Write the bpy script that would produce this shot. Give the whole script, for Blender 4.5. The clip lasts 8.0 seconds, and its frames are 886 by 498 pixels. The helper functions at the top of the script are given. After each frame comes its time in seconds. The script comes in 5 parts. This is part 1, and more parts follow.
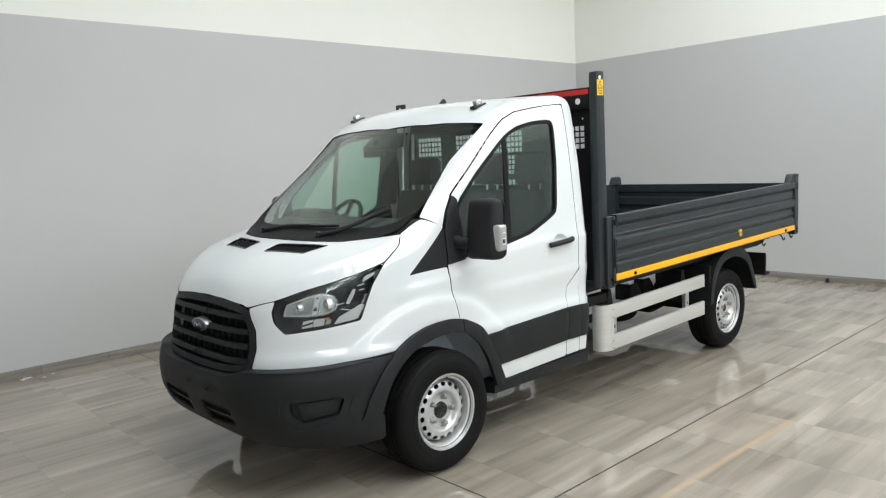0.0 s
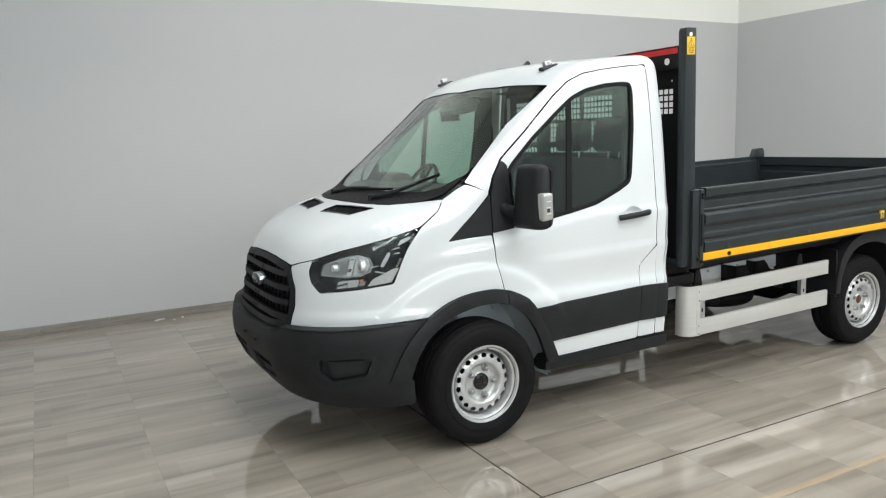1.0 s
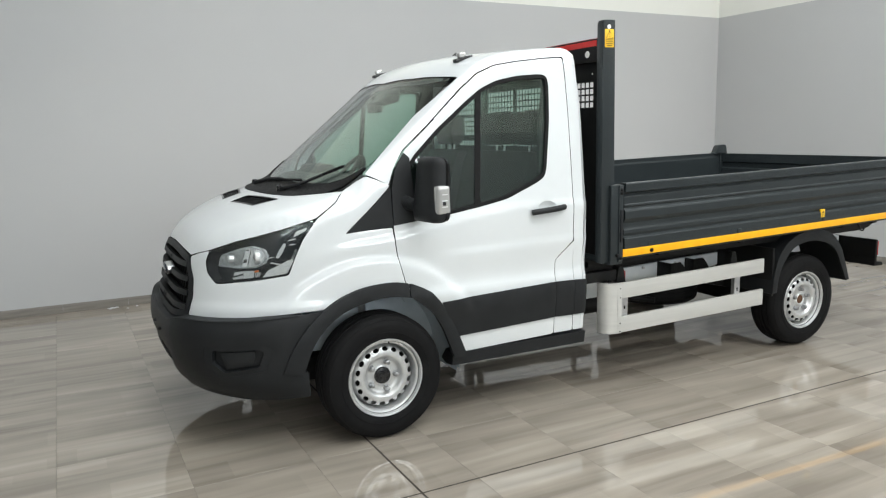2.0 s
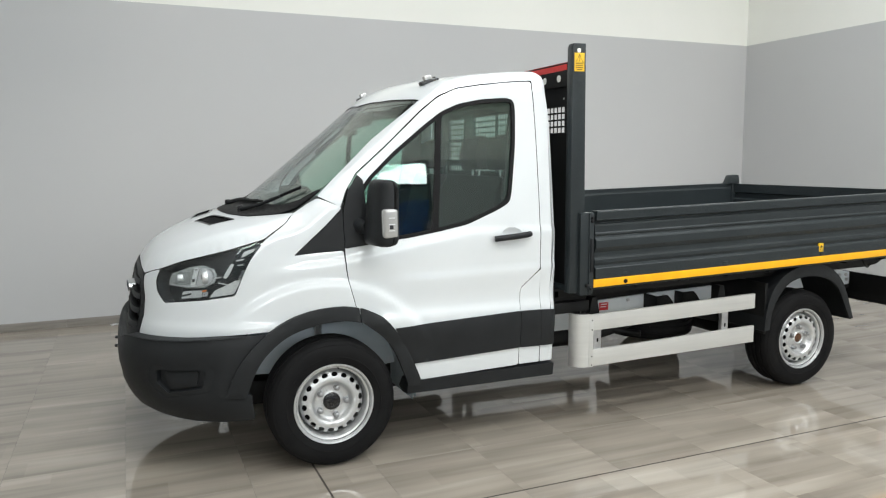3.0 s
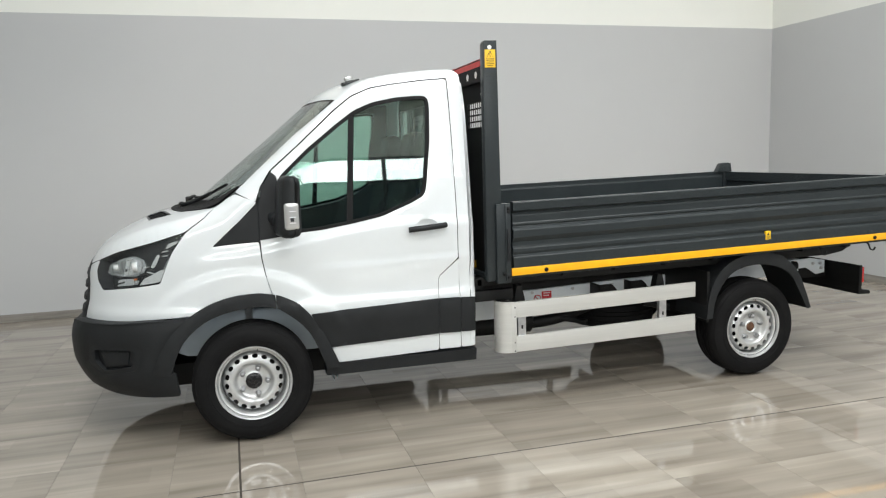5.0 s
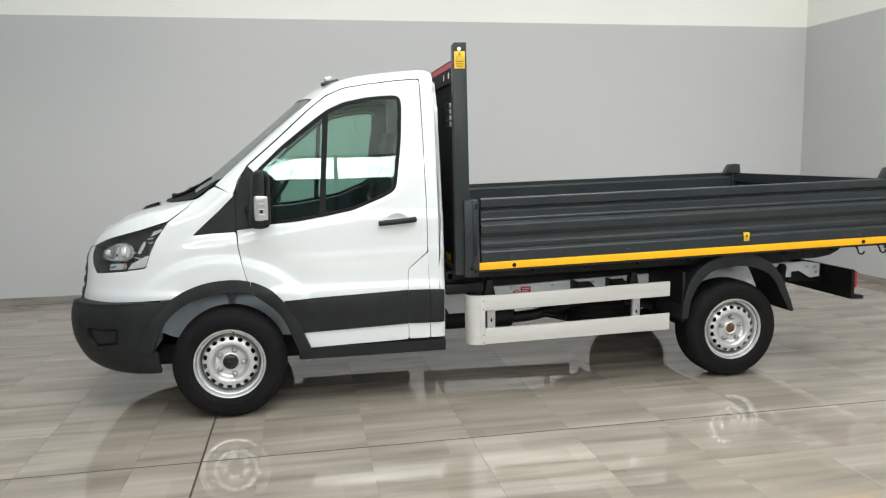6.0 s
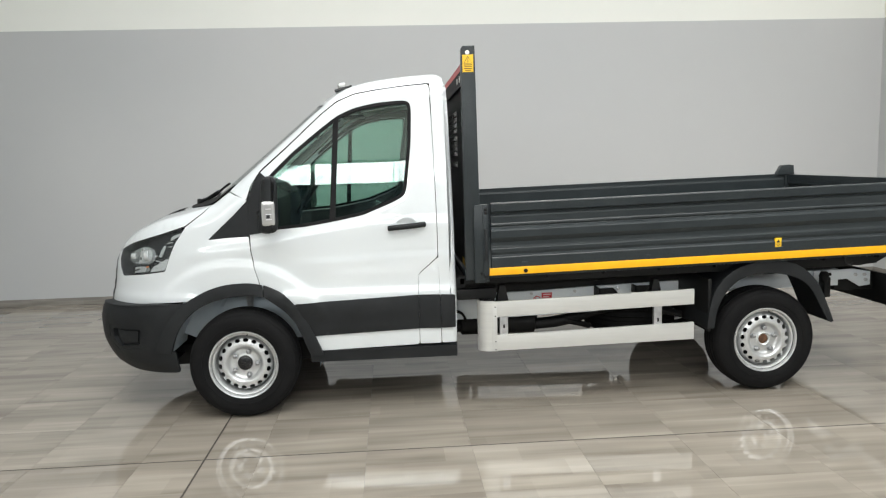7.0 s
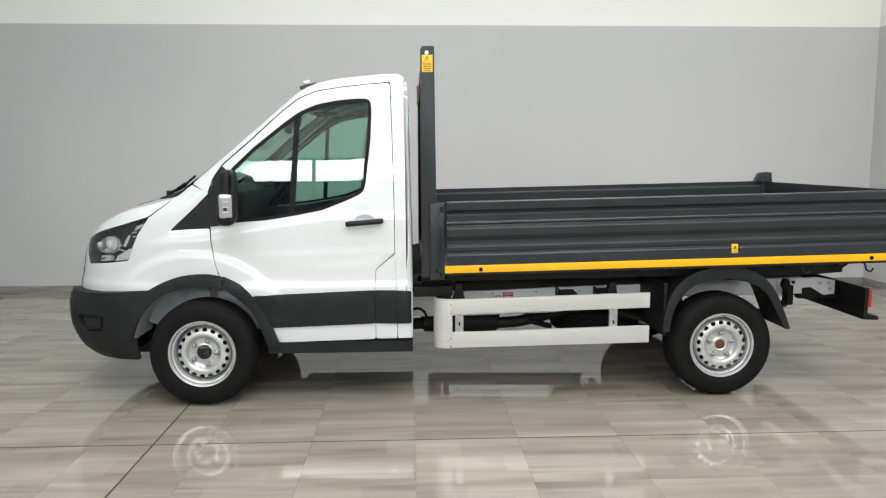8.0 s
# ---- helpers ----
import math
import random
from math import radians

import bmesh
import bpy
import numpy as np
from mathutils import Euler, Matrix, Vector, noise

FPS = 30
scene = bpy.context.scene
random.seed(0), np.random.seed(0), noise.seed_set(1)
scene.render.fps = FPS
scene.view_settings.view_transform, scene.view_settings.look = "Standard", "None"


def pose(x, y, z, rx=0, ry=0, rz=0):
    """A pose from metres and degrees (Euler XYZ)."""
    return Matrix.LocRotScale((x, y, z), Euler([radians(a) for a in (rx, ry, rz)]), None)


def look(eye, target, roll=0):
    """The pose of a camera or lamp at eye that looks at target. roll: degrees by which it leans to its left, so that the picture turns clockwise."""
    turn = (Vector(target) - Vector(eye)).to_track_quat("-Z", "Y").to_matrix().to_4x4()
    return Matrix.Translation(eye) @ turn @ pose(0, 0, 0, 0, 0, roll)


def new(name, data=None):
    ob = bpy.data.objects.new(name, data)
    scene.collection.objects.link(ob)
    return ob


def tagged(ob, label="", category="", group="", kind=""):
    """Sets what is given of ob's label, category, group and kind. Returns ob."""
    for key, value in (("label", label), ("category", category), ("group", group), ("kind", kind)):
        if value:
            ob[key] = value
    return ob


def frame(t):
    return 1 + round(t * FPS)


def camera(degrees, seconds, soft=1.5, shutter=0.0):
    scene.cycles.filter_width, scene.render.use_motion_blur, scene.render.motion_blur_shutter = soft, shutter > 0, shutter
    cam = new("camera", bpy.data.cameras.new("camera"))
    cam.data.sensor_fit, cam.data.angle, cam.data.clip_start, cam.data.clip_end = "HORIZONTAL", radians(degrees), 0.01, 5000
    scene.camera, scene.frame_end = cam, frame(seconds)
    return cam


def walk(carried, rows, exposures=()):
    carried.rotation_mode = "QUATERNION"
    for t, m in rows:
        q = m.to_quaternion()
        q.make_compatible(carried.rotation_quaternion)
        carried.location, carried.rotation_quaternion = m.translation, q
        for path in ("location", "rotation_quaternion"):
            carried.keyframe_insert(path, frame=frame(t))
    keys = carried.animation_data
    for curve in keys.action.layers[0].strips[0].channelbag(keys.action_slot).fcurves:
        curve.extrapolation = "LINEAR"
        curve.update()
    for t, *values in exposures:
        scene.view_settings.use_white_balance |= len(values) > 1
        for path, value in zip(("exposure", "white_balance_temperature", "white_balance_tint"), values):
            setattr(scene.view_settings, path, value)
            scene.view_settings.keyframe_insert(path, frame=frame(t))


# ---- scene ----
cam = camera(61.8, 8.0, 1.2)
PATH = [
    (0, (-2.775, -4.005, 1.789), (-1.427, -2.547, 1.551), -2.7),
    (0.5, (-2.412, -4.266, 1.747), (-1.264, -2.64, 1.542), -1.5),
    (1, (-2.081, -4.366, 1.726), (-1.14, -2.627, 1.427), -1.9),
    (1.5, (-1.807, -4.437, 1.721), (-0.825, -2.724, 1.405), -1.1),
    (1.7, (-1.682, -4.516, 1.704), (-0.727, -2.788, 1.384), -1.3),
    (2.8, (-1.082, -4.78, 1.692), (-0.286, -2.964, 1.429), 0.0),
    (3, (-0.976, -4.778, 1.669), (-0.198, -2.951, 1.428), -0.3),
    (3.5, (-0.713, -4.962, 1.665), (-0.059, -3.09, 1.403), -1.2),
    (4, (-0.492, -5.194, 1.67), (0.098, -3.302, 1.398), -1.4),
    (4.5, (-0.271, -5.248, 1.653), (0.28, -3.343, 1.391), -1.3),
    (4.7, (-0.205, -5.255, 1.658), (0.365, -3.355, 1.407), -1.5),
    (5.8, (0.394, -5.703, 1.66), (0.782, -3.759, 1.397), -1.5),
    (6, (0.487, -5.681, 1.644), (0.856, -3.732, 1.389), -1.0),
    (6.5, (0.7, -5.636, 1.645), (0.998, -3.675, 1.39), -1.2),
    (7, (0.991, -5.715, 1.645), (1.125, -3.735, 1.402), -1.6),
    (7.5, (1.185, -5.84, 1.649), (1.259, -3.858, 1.391), -0.3),
    (8, (1.387, -5.803, 1.627), (1.472, -3.82, 1.386), -0.2),
]
walk(cam, [(t, look(eye, target, roll)) for t, eye, target, roll in PATH],
     [(0, -0.17, 6450, 9), (2, -0.2, 6450, 9.5), (4.5, -0.18, 6530, 10.3), (6, -0.17, 6570, 10.3), (8, -0.17, 6570, 9.8)])

# ---- daylight: an overcast sky that comes in through the showroom's glazed front, and added overhead strips ----
world = bpy.data.worlds.new("sky")
scene.world = world
world.use_nodes = True
wn, wl = world.node_tree.nodes, world.node_tree.links
sky = wn.new("ShaderNodeTexSky")
sky.sky_type, sky.sun_disc = "NISHITA", False
sky.sun_elevation, sky.sun_rotation, sky.dust_density = radians(40), radians(200), 4.0
wl.new(sky.outputs[0], wn["Background"].inputs[0])
wn["Background"].inputs[1].default_value = 0.12

sun = new("sun", bpy.data.lights.new("sun", "SUN"))
sun.data.energy, sun.data.angle, sun.data.color = 1.0, radians(15), (1.0, 0.96, 0.9)
sun.matrix_world = look((0, 0, 30), (-6, 20, 0))


def window_light(name, x0, x1, y, z0, z1, watts):
    """Sky light that enters by an opening in the front wall; also makes the added overhead strips."""
    ob = new(name, bpy.data.lights.new(name, "AREA"))
    ob.data.shape, ob.data.size, ob.data.size_y, ob.data.energy = "RECTANGLE", x1 - x0, z1 - z0, watts
    ob.data.color = (0.94, 0.98, 1.0)
    ob.matrix_world = look(((x0 + x1) / 2, y, (z0 + z1) / 2), ((x0 + x1) / 2, y + 5, (z0 + z1) / 2))
    return ob


# Runs further west than the known glazing, to light the truck's nose.
window_light("window_light", -7.5, 4.2, -10.86, 2.80, 3.34, 310)
# Unseen overhead strips, added and weighted to brighten truck, floor and walls.
OVERHEAD_STRIPS = (-8.25, -6.1, -3.95, -1.8, 0.35)
for y, watts in zip(OVERHEAD_STRIPS, (225, 210, 190, 170, 140)):
    strip = window_light("roof_light", 0.0, 9.2, 0.0, 0.0, 0.9, watts)
    strip.data.color = (0.945, 0.985, 0.99)
    strip.matrix_world = look((2.45, y, 5.69), (2.45, y - 0.001, 0))
scene.view_settings.exposure = 0.0

# ---- materials ----
def material(name, base=(0.5, 0.5, 0.5), rough=0.5, metal=0.0, **more):
    m = bpy.data.materials.new(name)
    m.use_nodes = True
    p = m.node_tree.nodes["Principled BSDF"]
    for key, value in {"Base Color": (*base, 1), "Roughness": rough, "Metallic": metal, **more}.items():
        p.inputs[key].default_value = value
    return m


def node(m, kind, **inputs):
    n = m.node_tree.nodes.new(kind)
    for key, value in inputs.items():
        n.inputs[key.replace("_", " ")].default_value = value
    return n


def join(m, a, b):
    m.node_tree.links.new(a, b)


def mottled(m, low, high, scale=8.0, detail=6.0, stretch=(1, 1, 1), rough=None, bump=0.0, bump_scale=60.0, coords="Object"):
    """Gives a material two-scale variation of colour and roughness, and a fine relief."""
    p = m.node_tree.nodes["Principled BSDF"]
    tc, mp = node(m, "ShaderNodeTexCoord"), node(m, "ShaderNodeMapping")
    mp.inputs["Scale"].default_value = stretch
    join(m, tc.outputs[coords], mp.inputs["Vector"])
    n = node(m, "ShaderNodeTexNoise", Scale=scale, Detail=detail, Roughness=0.6)
    join(m, mp.outputs[0], n.inputs["Vector"])
    ramp = node(m, "ShaderNodeMapRange", From_Min=0.32, From_Max=0.68)
    join(m, n.outputs["Fac"], ramp.inputs["Value"])
    mix = m.node_tree.nodes.new("ShaderNodeMix")
    mix.data_type = "RGBA"
    mix.inputs[6].default_value, mix.inputs[7].default_value = (*low, 1), (*high, 1)
    join(m, ramp.outputs[0], mix.inputs[0])
    join(m, mix.outputs[2], p.inputs["Base Color"])
    fine = node(m, "ShaderNodeTexNoise", Scale=bump_scale, Detail=4.0)
    join(m, mp.outputs[0], fine.inputs["Vector"])
    if rough:
        rr = node(m, "ShaderNodeMapRange", From_Min=0.3, From_Max=0.7, To_Min=rough[0], To_Max=rough[1])
        join(m, fine.outputs["Fac"], rr.inputs["Value"])
        join(m, rr.outputs[0], p.inputs["Roughness"])
    if bump:
        b = node(m, "ShaderNodeBump", Strength=bump, Distance=0.002)
        join(m, fine.outputs["Fac"], b.inputs["Height"])
        join(m, b.outputs[0], p.inputs["Normal"])
    return m


def pane_glass(name, tint, ior=1.5):
    """A thin pane: tinted to look through, mirror-like at a slant."""
    m = bpy.data.materials.new(name)
    m.use_nodes = True
    t = m.node_tree
    t.nodes.clear()
    out, mix = t.nodes.new("ShaderNodeOutputMaterial"), t.nodes.new("ShaderNodeMixShader")
    see, shine, lw = t.nodes.new("ShaderNodeBsdfTransparent"), t.nodes.new("ShaderNodeBsdfGlossy"), t.nodes.new("ShaderNodeLayerWeight")
    power, gloss = t.nodes.new("ShaderNodeMath"), t.nodes.new("ShaderNodeMapRange")
    see.inputs[0].default_value, shine.inputs["Roughness"].default_value, lw.inputs[0].default_value = (*tint, 1), 0.0, 0.5
    power.operation, power.inputs[1].default_value = "POWER", 5.0
    gloss.inputs["To Min"].default_value, gloss.inputs["To Max"].default_value = ((ior - 1) / (ior + 1)) ** 2, 0.9
    t.links.new(lw.outputs["Facing"], power.inputs[0]), t.links.new(power.outputs[0], gloss.inputs["Value"])
    t.links.new(gloss.outputs[0], mix.inputs[0]), t.links.new(see.outputs[0], mix.inputs[1])
    t.links.new(shine.outputs[0], mix.inputs[2]), t.links.new(mix.outputs[0], out.inputs[0])
    return m


PAINT_WHITE = mottled(material("white_car_paint", (0.8, 0.8, 0.8), 0.30, **{"Coat Weight": 1.0, "Coat Roughness": 0.015, "Coat IOR": 1.65}),
                      (0.665, 0.70, 0.716), (0.69, 0.725, 0.741), 3.0, bump=0.02, bump_scale=900)
PLASTIC = mottled(material("black_grained_plastic", rough=0.55, **{"Specular IOR Level": 0.3}), (0.0095, 0.0108, 0.012), (0.0145, 0.0162, 0.0178), 5, rough=(0.45, 0.62), bump=0.25, bump_scale=900)
PLASTIC_GLOSS = mottled(material("black_smooth_plastic", rough=0.25), (0.008, 0.008, 0.009), (0.013, 0.013, 0.014), 6, rough=(0.18, 0.32))
RUBBER = mottled(material("tyre_rubber", rough=0.7, **{"Specular IOR Level": 0.14}), (0.0055, 0.0055, 0.006), (0.009, 0.009, 0.0092), 9, rough=(0.6, 0.8), bump=0.3, bump_scale=300)
# Black of real seals, and of panel rims and backings in place of shade.
SEAL_SHADE = mottled(material("seal_and_shade_black", rough=0.65, **{"Specular IOR Level": 0.2}), (0.006, 0.0062, 0.0065), (0.010, 0.010, 0.0105), 20, rough=(0.55, 0.75))
SILVER = mottled(material("silver_wheel_paint", rough=0.35, metal=0.6), (0.54, 0.55, 0.55), (0.63, 0.64, 0.64), 12, rough=(0.26, 0.40), bump=0.05, bump_scale=400)
ANTHRACITE = mottled(material("anthracite_powder_coat", rough=0.4, **{"Specular IOR Level": 0.35}), (0.019, 0.0242, 0.0265), (0.0255, 0.0315, 0.034), 4, rough=(0.24, 0.36), bump=0.12, bump_scale=500)
BLACK_STEEL = mottled(material("black_chassis_paint", rough=0.5, **{"Specular IOR Level": 0.25}), (0.004, 0.0045, 0.0045), (0.009, 0.009, 0.009), 10, rough=(0.45, 0.65), bump=0.1, bump_scale=200)
PRIMER = mottled(material("pale_grey_primer", rough=0.5), (0.66, 0.71, 0.75), (0.75, 0.79, 0.82), 6, rough=(0.4, 0.6), bump=0.08, bump_scale=120)
WING_PRIMER = mottled(material("blue_grey_wing_primer", rough=0.5), (0.46, 0.53, 0.58), (0.56, 0.62, 0.66), 6, rough=(0.4, 0.6), bump=0.08, bump_scale=120)
ALUMINIUM = mottled(material("anodised_aluminium", rough=0.42, metal=0.4), (0.56, 0.56, 0.54), (0.62, 0.62, 0.595), 5, stretch=(0.3, 1, 6), rough=(0.38, 0.5), bump=0.04, bump_scale=300)
STEEL = mottled(material("galvanised_steel", rough=0.4, metal=0.9), (0.45, 0.46, 0.47), (0.6, 0.6, 0.61), 30, rough=(0.3, 0.5))
NUT = mottled(material("dull_zinc_nut", rough=0.4, metal=0.7), (0.26, 0.265, 0.27), (0.36, 0.365, 0.37), 40, rough=(0.3, 0.5))
RUST = mottled(material("rusty_hub", rough=0.8), (0.06, 0.028, 0.012), (0.13, 0.06, 0.03), 40, bump=0.4, bump_scale=200)
YELLOW = mottled(material("yellow_reflective_tape", rough=0.35, **{"Coat Weight": 0.15}), (0.88, 0.405, 0.002), (0.95, 0.47, 0.004), 12, bump=0.3, bump_scale=420)
YELLOW_LABEL = material("yellow_label", (0.82, 0.50, 0.02), 0.4)
INK = material("black_print", (0.01, 0.01, 0.01), 0.5)
RED_TAPE = mottled(material("red_tape", rough=0.35), (0.50, 0.015, 0.015), (0.62, 0.025, 0.02), 14)
RED_LABEL = material("red_label", (0.55, 0.02, 0.03), 0.4)
WHITE_PRINT = material("white_print", (0.75, 0.75, 0.75), 0.5)
CHROME = material("chrome", (0.60, 0.61, 0.62), 0.30, 1.0)
BADGE_FILL = material("badge_enamel", (0.05, 0.06, 0.08), 0.2)
REFLECTOR = material("headlight_reflector", (0.66, 0.67, 0.68), 0.2, 0.35)
flutes = node(REFLECTOR, "ShaderNodeTexWave", Scale=85.0, Distortion=0.4)
flutes.bands_direction = "Y"
flute_bump = node(REFLECTOR, "ShaderNodeBump", Strength=0.3, Distance=0.003)
flute_coords = node(REFLECTOR, "ShaderNodeTexCoord")
join(REFLECTOR, flute_coords.outputs["Object"], flutes.inputs["Vector"])
join(REFLECTOR, flutes.outputs["Fac"], flute_bump.inputs["Height"])
join(REFLECTOR, flute_bump.outputs[0], REFLECTOR.node_tree.nodes["Principled BSDF"].inputs["Normal"])
LAMP_BLACK = material("headlight_bezel", (0.03, 0.031, 0.033), 0.22)
CHROME_BRIGHT = mottled(material("bright_lamp_facet", rough=0.16, metal=0.5), (0.78, 0.79, 0.80), (0.93, 0.93, 0.93), 40, bump=0.5, bump_scale=70)
# The wide light-dark mottle puts uneven glints into the reflector's colour.
LAMP_GLINTS = mottled(material("glint_mottled_reflector", rough=0.14, metal=0.8), (0.34, 0.34, 0.34), (0.74, 0.74, 0.735), 20, bump=0.6, bump_scale=55)
LAMP_RIM = material("lamp_rim", (0.75, 0.76, 0.77), 0.14, 0.75)
AMBER = material("amber_bulb", (0.65, 0.16, 0.02), 0.3)
RED_LENS = material("red_tail_lens", (0.45, 0.01, 0.01), 0.15, **{"Coat Weight": 1.0})
LENS = pane_glass("clear_lens", (0.93, 0.95, 0.95), 1.45)
LAMP_CLEAR = material("clear_lamp_plastic", (0.50, 0.50, 0.49), 0.12, 0.45, **{"Coat Weight": 1.0})
GLASS = pane_glass("green_tinted_glass", (0.84, 0.92, 0.88), 1.75)
DOOR_GLASS = pane_glass("green_door_glass", (0.74, 0.885, 0.83), 1.75)
SHOP_GLASS = pane_glass("shop_front_glass", (0.93, 0.96, 0.95), 1.5)
MIRROR = material("mirror_glass", (0.85, 0.87, 0.88), 0.01, 1.0)
TRIM = mottled(material("grey_cabin_trim", rough=0.7), (0.022, 0.023, 0.024), (0.034, 0.034, 0.035), 8, bump=0.2, bump_scale=400)
TRIM_PALE = mottled(material("pale_headlining", rough=0.85), (0.32, 0.33, 0.32), (0.38, 0.385, 0.375), 8, bump=0.2, bump_scale=400)
FABRIC = mottled(material("dark_seat_fabric", rough=0.9), (0.010, 0.0105, 0.0115), (0.02, 0.02, 0.022), 60, bump=0.5, bump_scale=500)
WALL_GREY = mottled(material("grey_wall_paint", rough=0.6), (0.487, 0.495, 0.50), (0.507, 0.513, 0.515), 0.5, rough=(0.5, 0.65), bump=0.08, bump_scale=90)
WALL_WHITE = mottled(material("white_wall_paint", rough=0.7), (0.80, 0.81, 0.765), (0.83, 0.835, 0.79), 0.6, rough=(0.6, 0.75), bump=0.08, bump_scale=90)
CEILING = mottled(material("white_ceiling_board", rough=0.8), (0.70, 0.71, 0.70), (0.74, 0.74, 0.73), 0.8)
SHED_WALL = mottled(material("grey_green_cladding", rough=0.7), (0.30, 0.36, 0.36), (0.36, 0.42, 0.42), 0.4, coords="Generated")
BLUE_STEEL = mottled(material("blue_block_paint", rough=0.45), (0.025, 0.14, 0.52), (0.035, 0.17, 0.60), 3)
SKIRTING = mottled(material("grey_brown_skirting_tile", rough=0.2), (0.19, 0.175, 0.155), (0.29, 0.27, 0.245), 2.0, stretch=(1, 1, 14), rough=(0.12, 0.25))
FRAME_DARK = material("dark_window_frame", (0.04, 0.042, 0.045), 0.4)
GROUT = mottled(material("grey_brown_grout", rough=0.9), (0.20, 0.185, 0.165), (0.26, 0.242, 0.218), 30)
JOINT = mottled(material("dark_expansion_joint", rough=0.85), (0.030, 0.024, 0.018), (0.05, 0.04, 0.032), 20)
ASPHALT = mottled(material("asphalt", rough=0.9), (0.045, 0.046, 0.048), (0.065, 0.065, 0.065), 2, coords="Generated")


def tile_material():
    """Polished porcelain with brown and grey grain that runs along each tile, from another place of the print on each."""
    m = material("wood_grain_porcelain", rough=0.04, **{"IOR": 1.65})
    p = m.node_tree.nodes["Principled BSDF"]
    geo, info = node(m, "ShaderNodeNewGeometry"), node(m, "ShaderNodeObjectInfo")
    isle = node(m, "ShaderNodeMath")
    isle.operation = "ADD"
    join(m, info.outputs["Random"], isle.inputs[0]), join(m, geo.outputs["Random Per Island"], isle.inputs[1])
    shift = node(m, "ShaderNodeVectorMath")
    shift.operation = "SCALE"
    shift.inputs[3].default_value = 53.0
    comb = node(m, "ShaderNodeCombineXYZ")
    for i, k in enumerate((1.0, 3.7, 7.3)):
        mul = node(m, "ShaderNodeMath")
        mul.operation, mul.inputs[1].default_value = "MULTIPLY", k
        join(m, isle.outputs[0], mul.inputs[0]), join(m, mul.outputs[0], comb.inputs[i])
    join(m, comb.outputs[0], shift.inputs[0])
    add = node(m, "ShaderNodeVectorMath")
    join(m, geo.outputs["Position"], add.inputs[0]), join(m, shift.outputs[0], add.inputs[1])
    def grain(stretch, scale, detail, warp=0.0):
        mp = node(m, "ShaderNodeMapping")
        mp.inputs["Scale"].default_value = stretch
        join(m, add.outputs[0], mp.inputs["Vector"])
        n = node(m, "ShaderNodeTexNoise", Scale=scale, Detail=detail, Roughness=0.55, Distortion=warp)
        join(m, mp.outputs[0], n.inputs["Vector"])
        return n.outputs["Fac"]
    broad, fine, cloud = grain((0.7, 6.5, 1), 1.0, 2.5, 0.3), grain((1.6, 46.0, 1), 1.0, 5.0, 0.2), grain((1.0, 1.6, 1), 1.3, 2.0)
    mixf = node(m, "ShaderNodeMath")
    mixf.operation, mixf.inputs[1].default_value = "MULTIPLY_ADD", 0.14
    join(m, fine, mixf.inputs[0]), join(m, broad, mixf.inputs[2])
    # strips of the print, each of its own tone
    strips = node(m, "ShaderNodeTexBrick", Scale=1.0, Mortar_Size=0.0, Brick_Width=0.62, Row_Height=0.2)
    strips.offset, strips.offset_frequency = 0.37, 2
    strips.inputs["Color1"].default_value, strips.inputs["Color2"].default_value = (0, 0, 0, 1), (1, 1, 1, 1)
    join(m, add.outputs[0], strips.inputs["Vector"])
    band = node(m, "ShaderNodeMath")
    band.operation, band.inputs[1].default_value = "MULTIPLY_ADD", 0.13
    join(m, strips.outputs["Color"], band.inputs[0]), join(m, mixf.outputs[0], band.inputs[2])
    mixf = band
    ramp = node(m, "ShaderNodeValToRGB")
    e = ramp.color_ramp.elements
    e[0].position, e[0].color = 0.46, (0.195, 0.171, 0.141, 1)
    e[1].position, e[1].color = 0.86, (0.333, 0.300, 0.253, 1)
    for at, c in ((0.56, (0.234, 0.207, 0.172, 1)), (0.66, (0.264, 0.235, 0.196, 1)), (0.76, (0.289, 0.258, 0.216, 1))):
        k = e.new(at)
        k.color = c
    join(m, mixf.outputs[0], ramp.inputs[0])
    tone = node(m, "ShaderNodeMapRange", From_Min=0.25, From_Max=0.75, To_Min=1.02, To_Max=1.27)
    join(m, cloud, tone.inputs[0])
    scale = node(m, "ShaderNodeVectorMath")
    scale.operation = "SCALE"
    join(m, ramp.outputs[0], scale.inputs[0]), join(m, tone.outputs[0], scale.inputs[3])
    join(m, scale.outputs[0], p.inputs["Base Color"])
    rr = node(m, "ShaderNodeMapRange", From_Min=0.3, From_Max=0.7, To_Min=0.015, To_Max=0.045)
    join(m, cloud, rr.inputs[0]), join(m, rr.outputs[0], p.inputs["Roughness"])
    return m


TILE = tile_material()
# ---- the cab's outer surface, as one implicit form ----
def curve(points):
    """A smooth curve through (x, value) points, as a function of arrays."""
    xs, vs = [np.array(c, float) for c in zip(*points)]
    h, d = np.diff(xs), np.diff(vs) / np.diff(xs)
    m = np.concatenate(([d[0]], [0 if a * b <= 0 else 2 * a * b / (a + b) for a, b in zip(d, d[1:])], [d[-1]]))
    def value(x):
        x = np.clip(np.asarray(x, float), xs[0], xs[-1])
        i = np.clip(np.searchsorted(xs, x) - 1, 0, len(xs) - 2)
        s = (x - xs[i]) / h[i]
        return (vs[i] * (1 + 2 * s) * (1 - s) ** 2 + h[i] * m[i] * s * (1 - s) ** 2
                + vs[i + 1] * s * s * (3 - 2 * s) - h[i] * m[i + 1] * s * s * (1 - s))
    return value


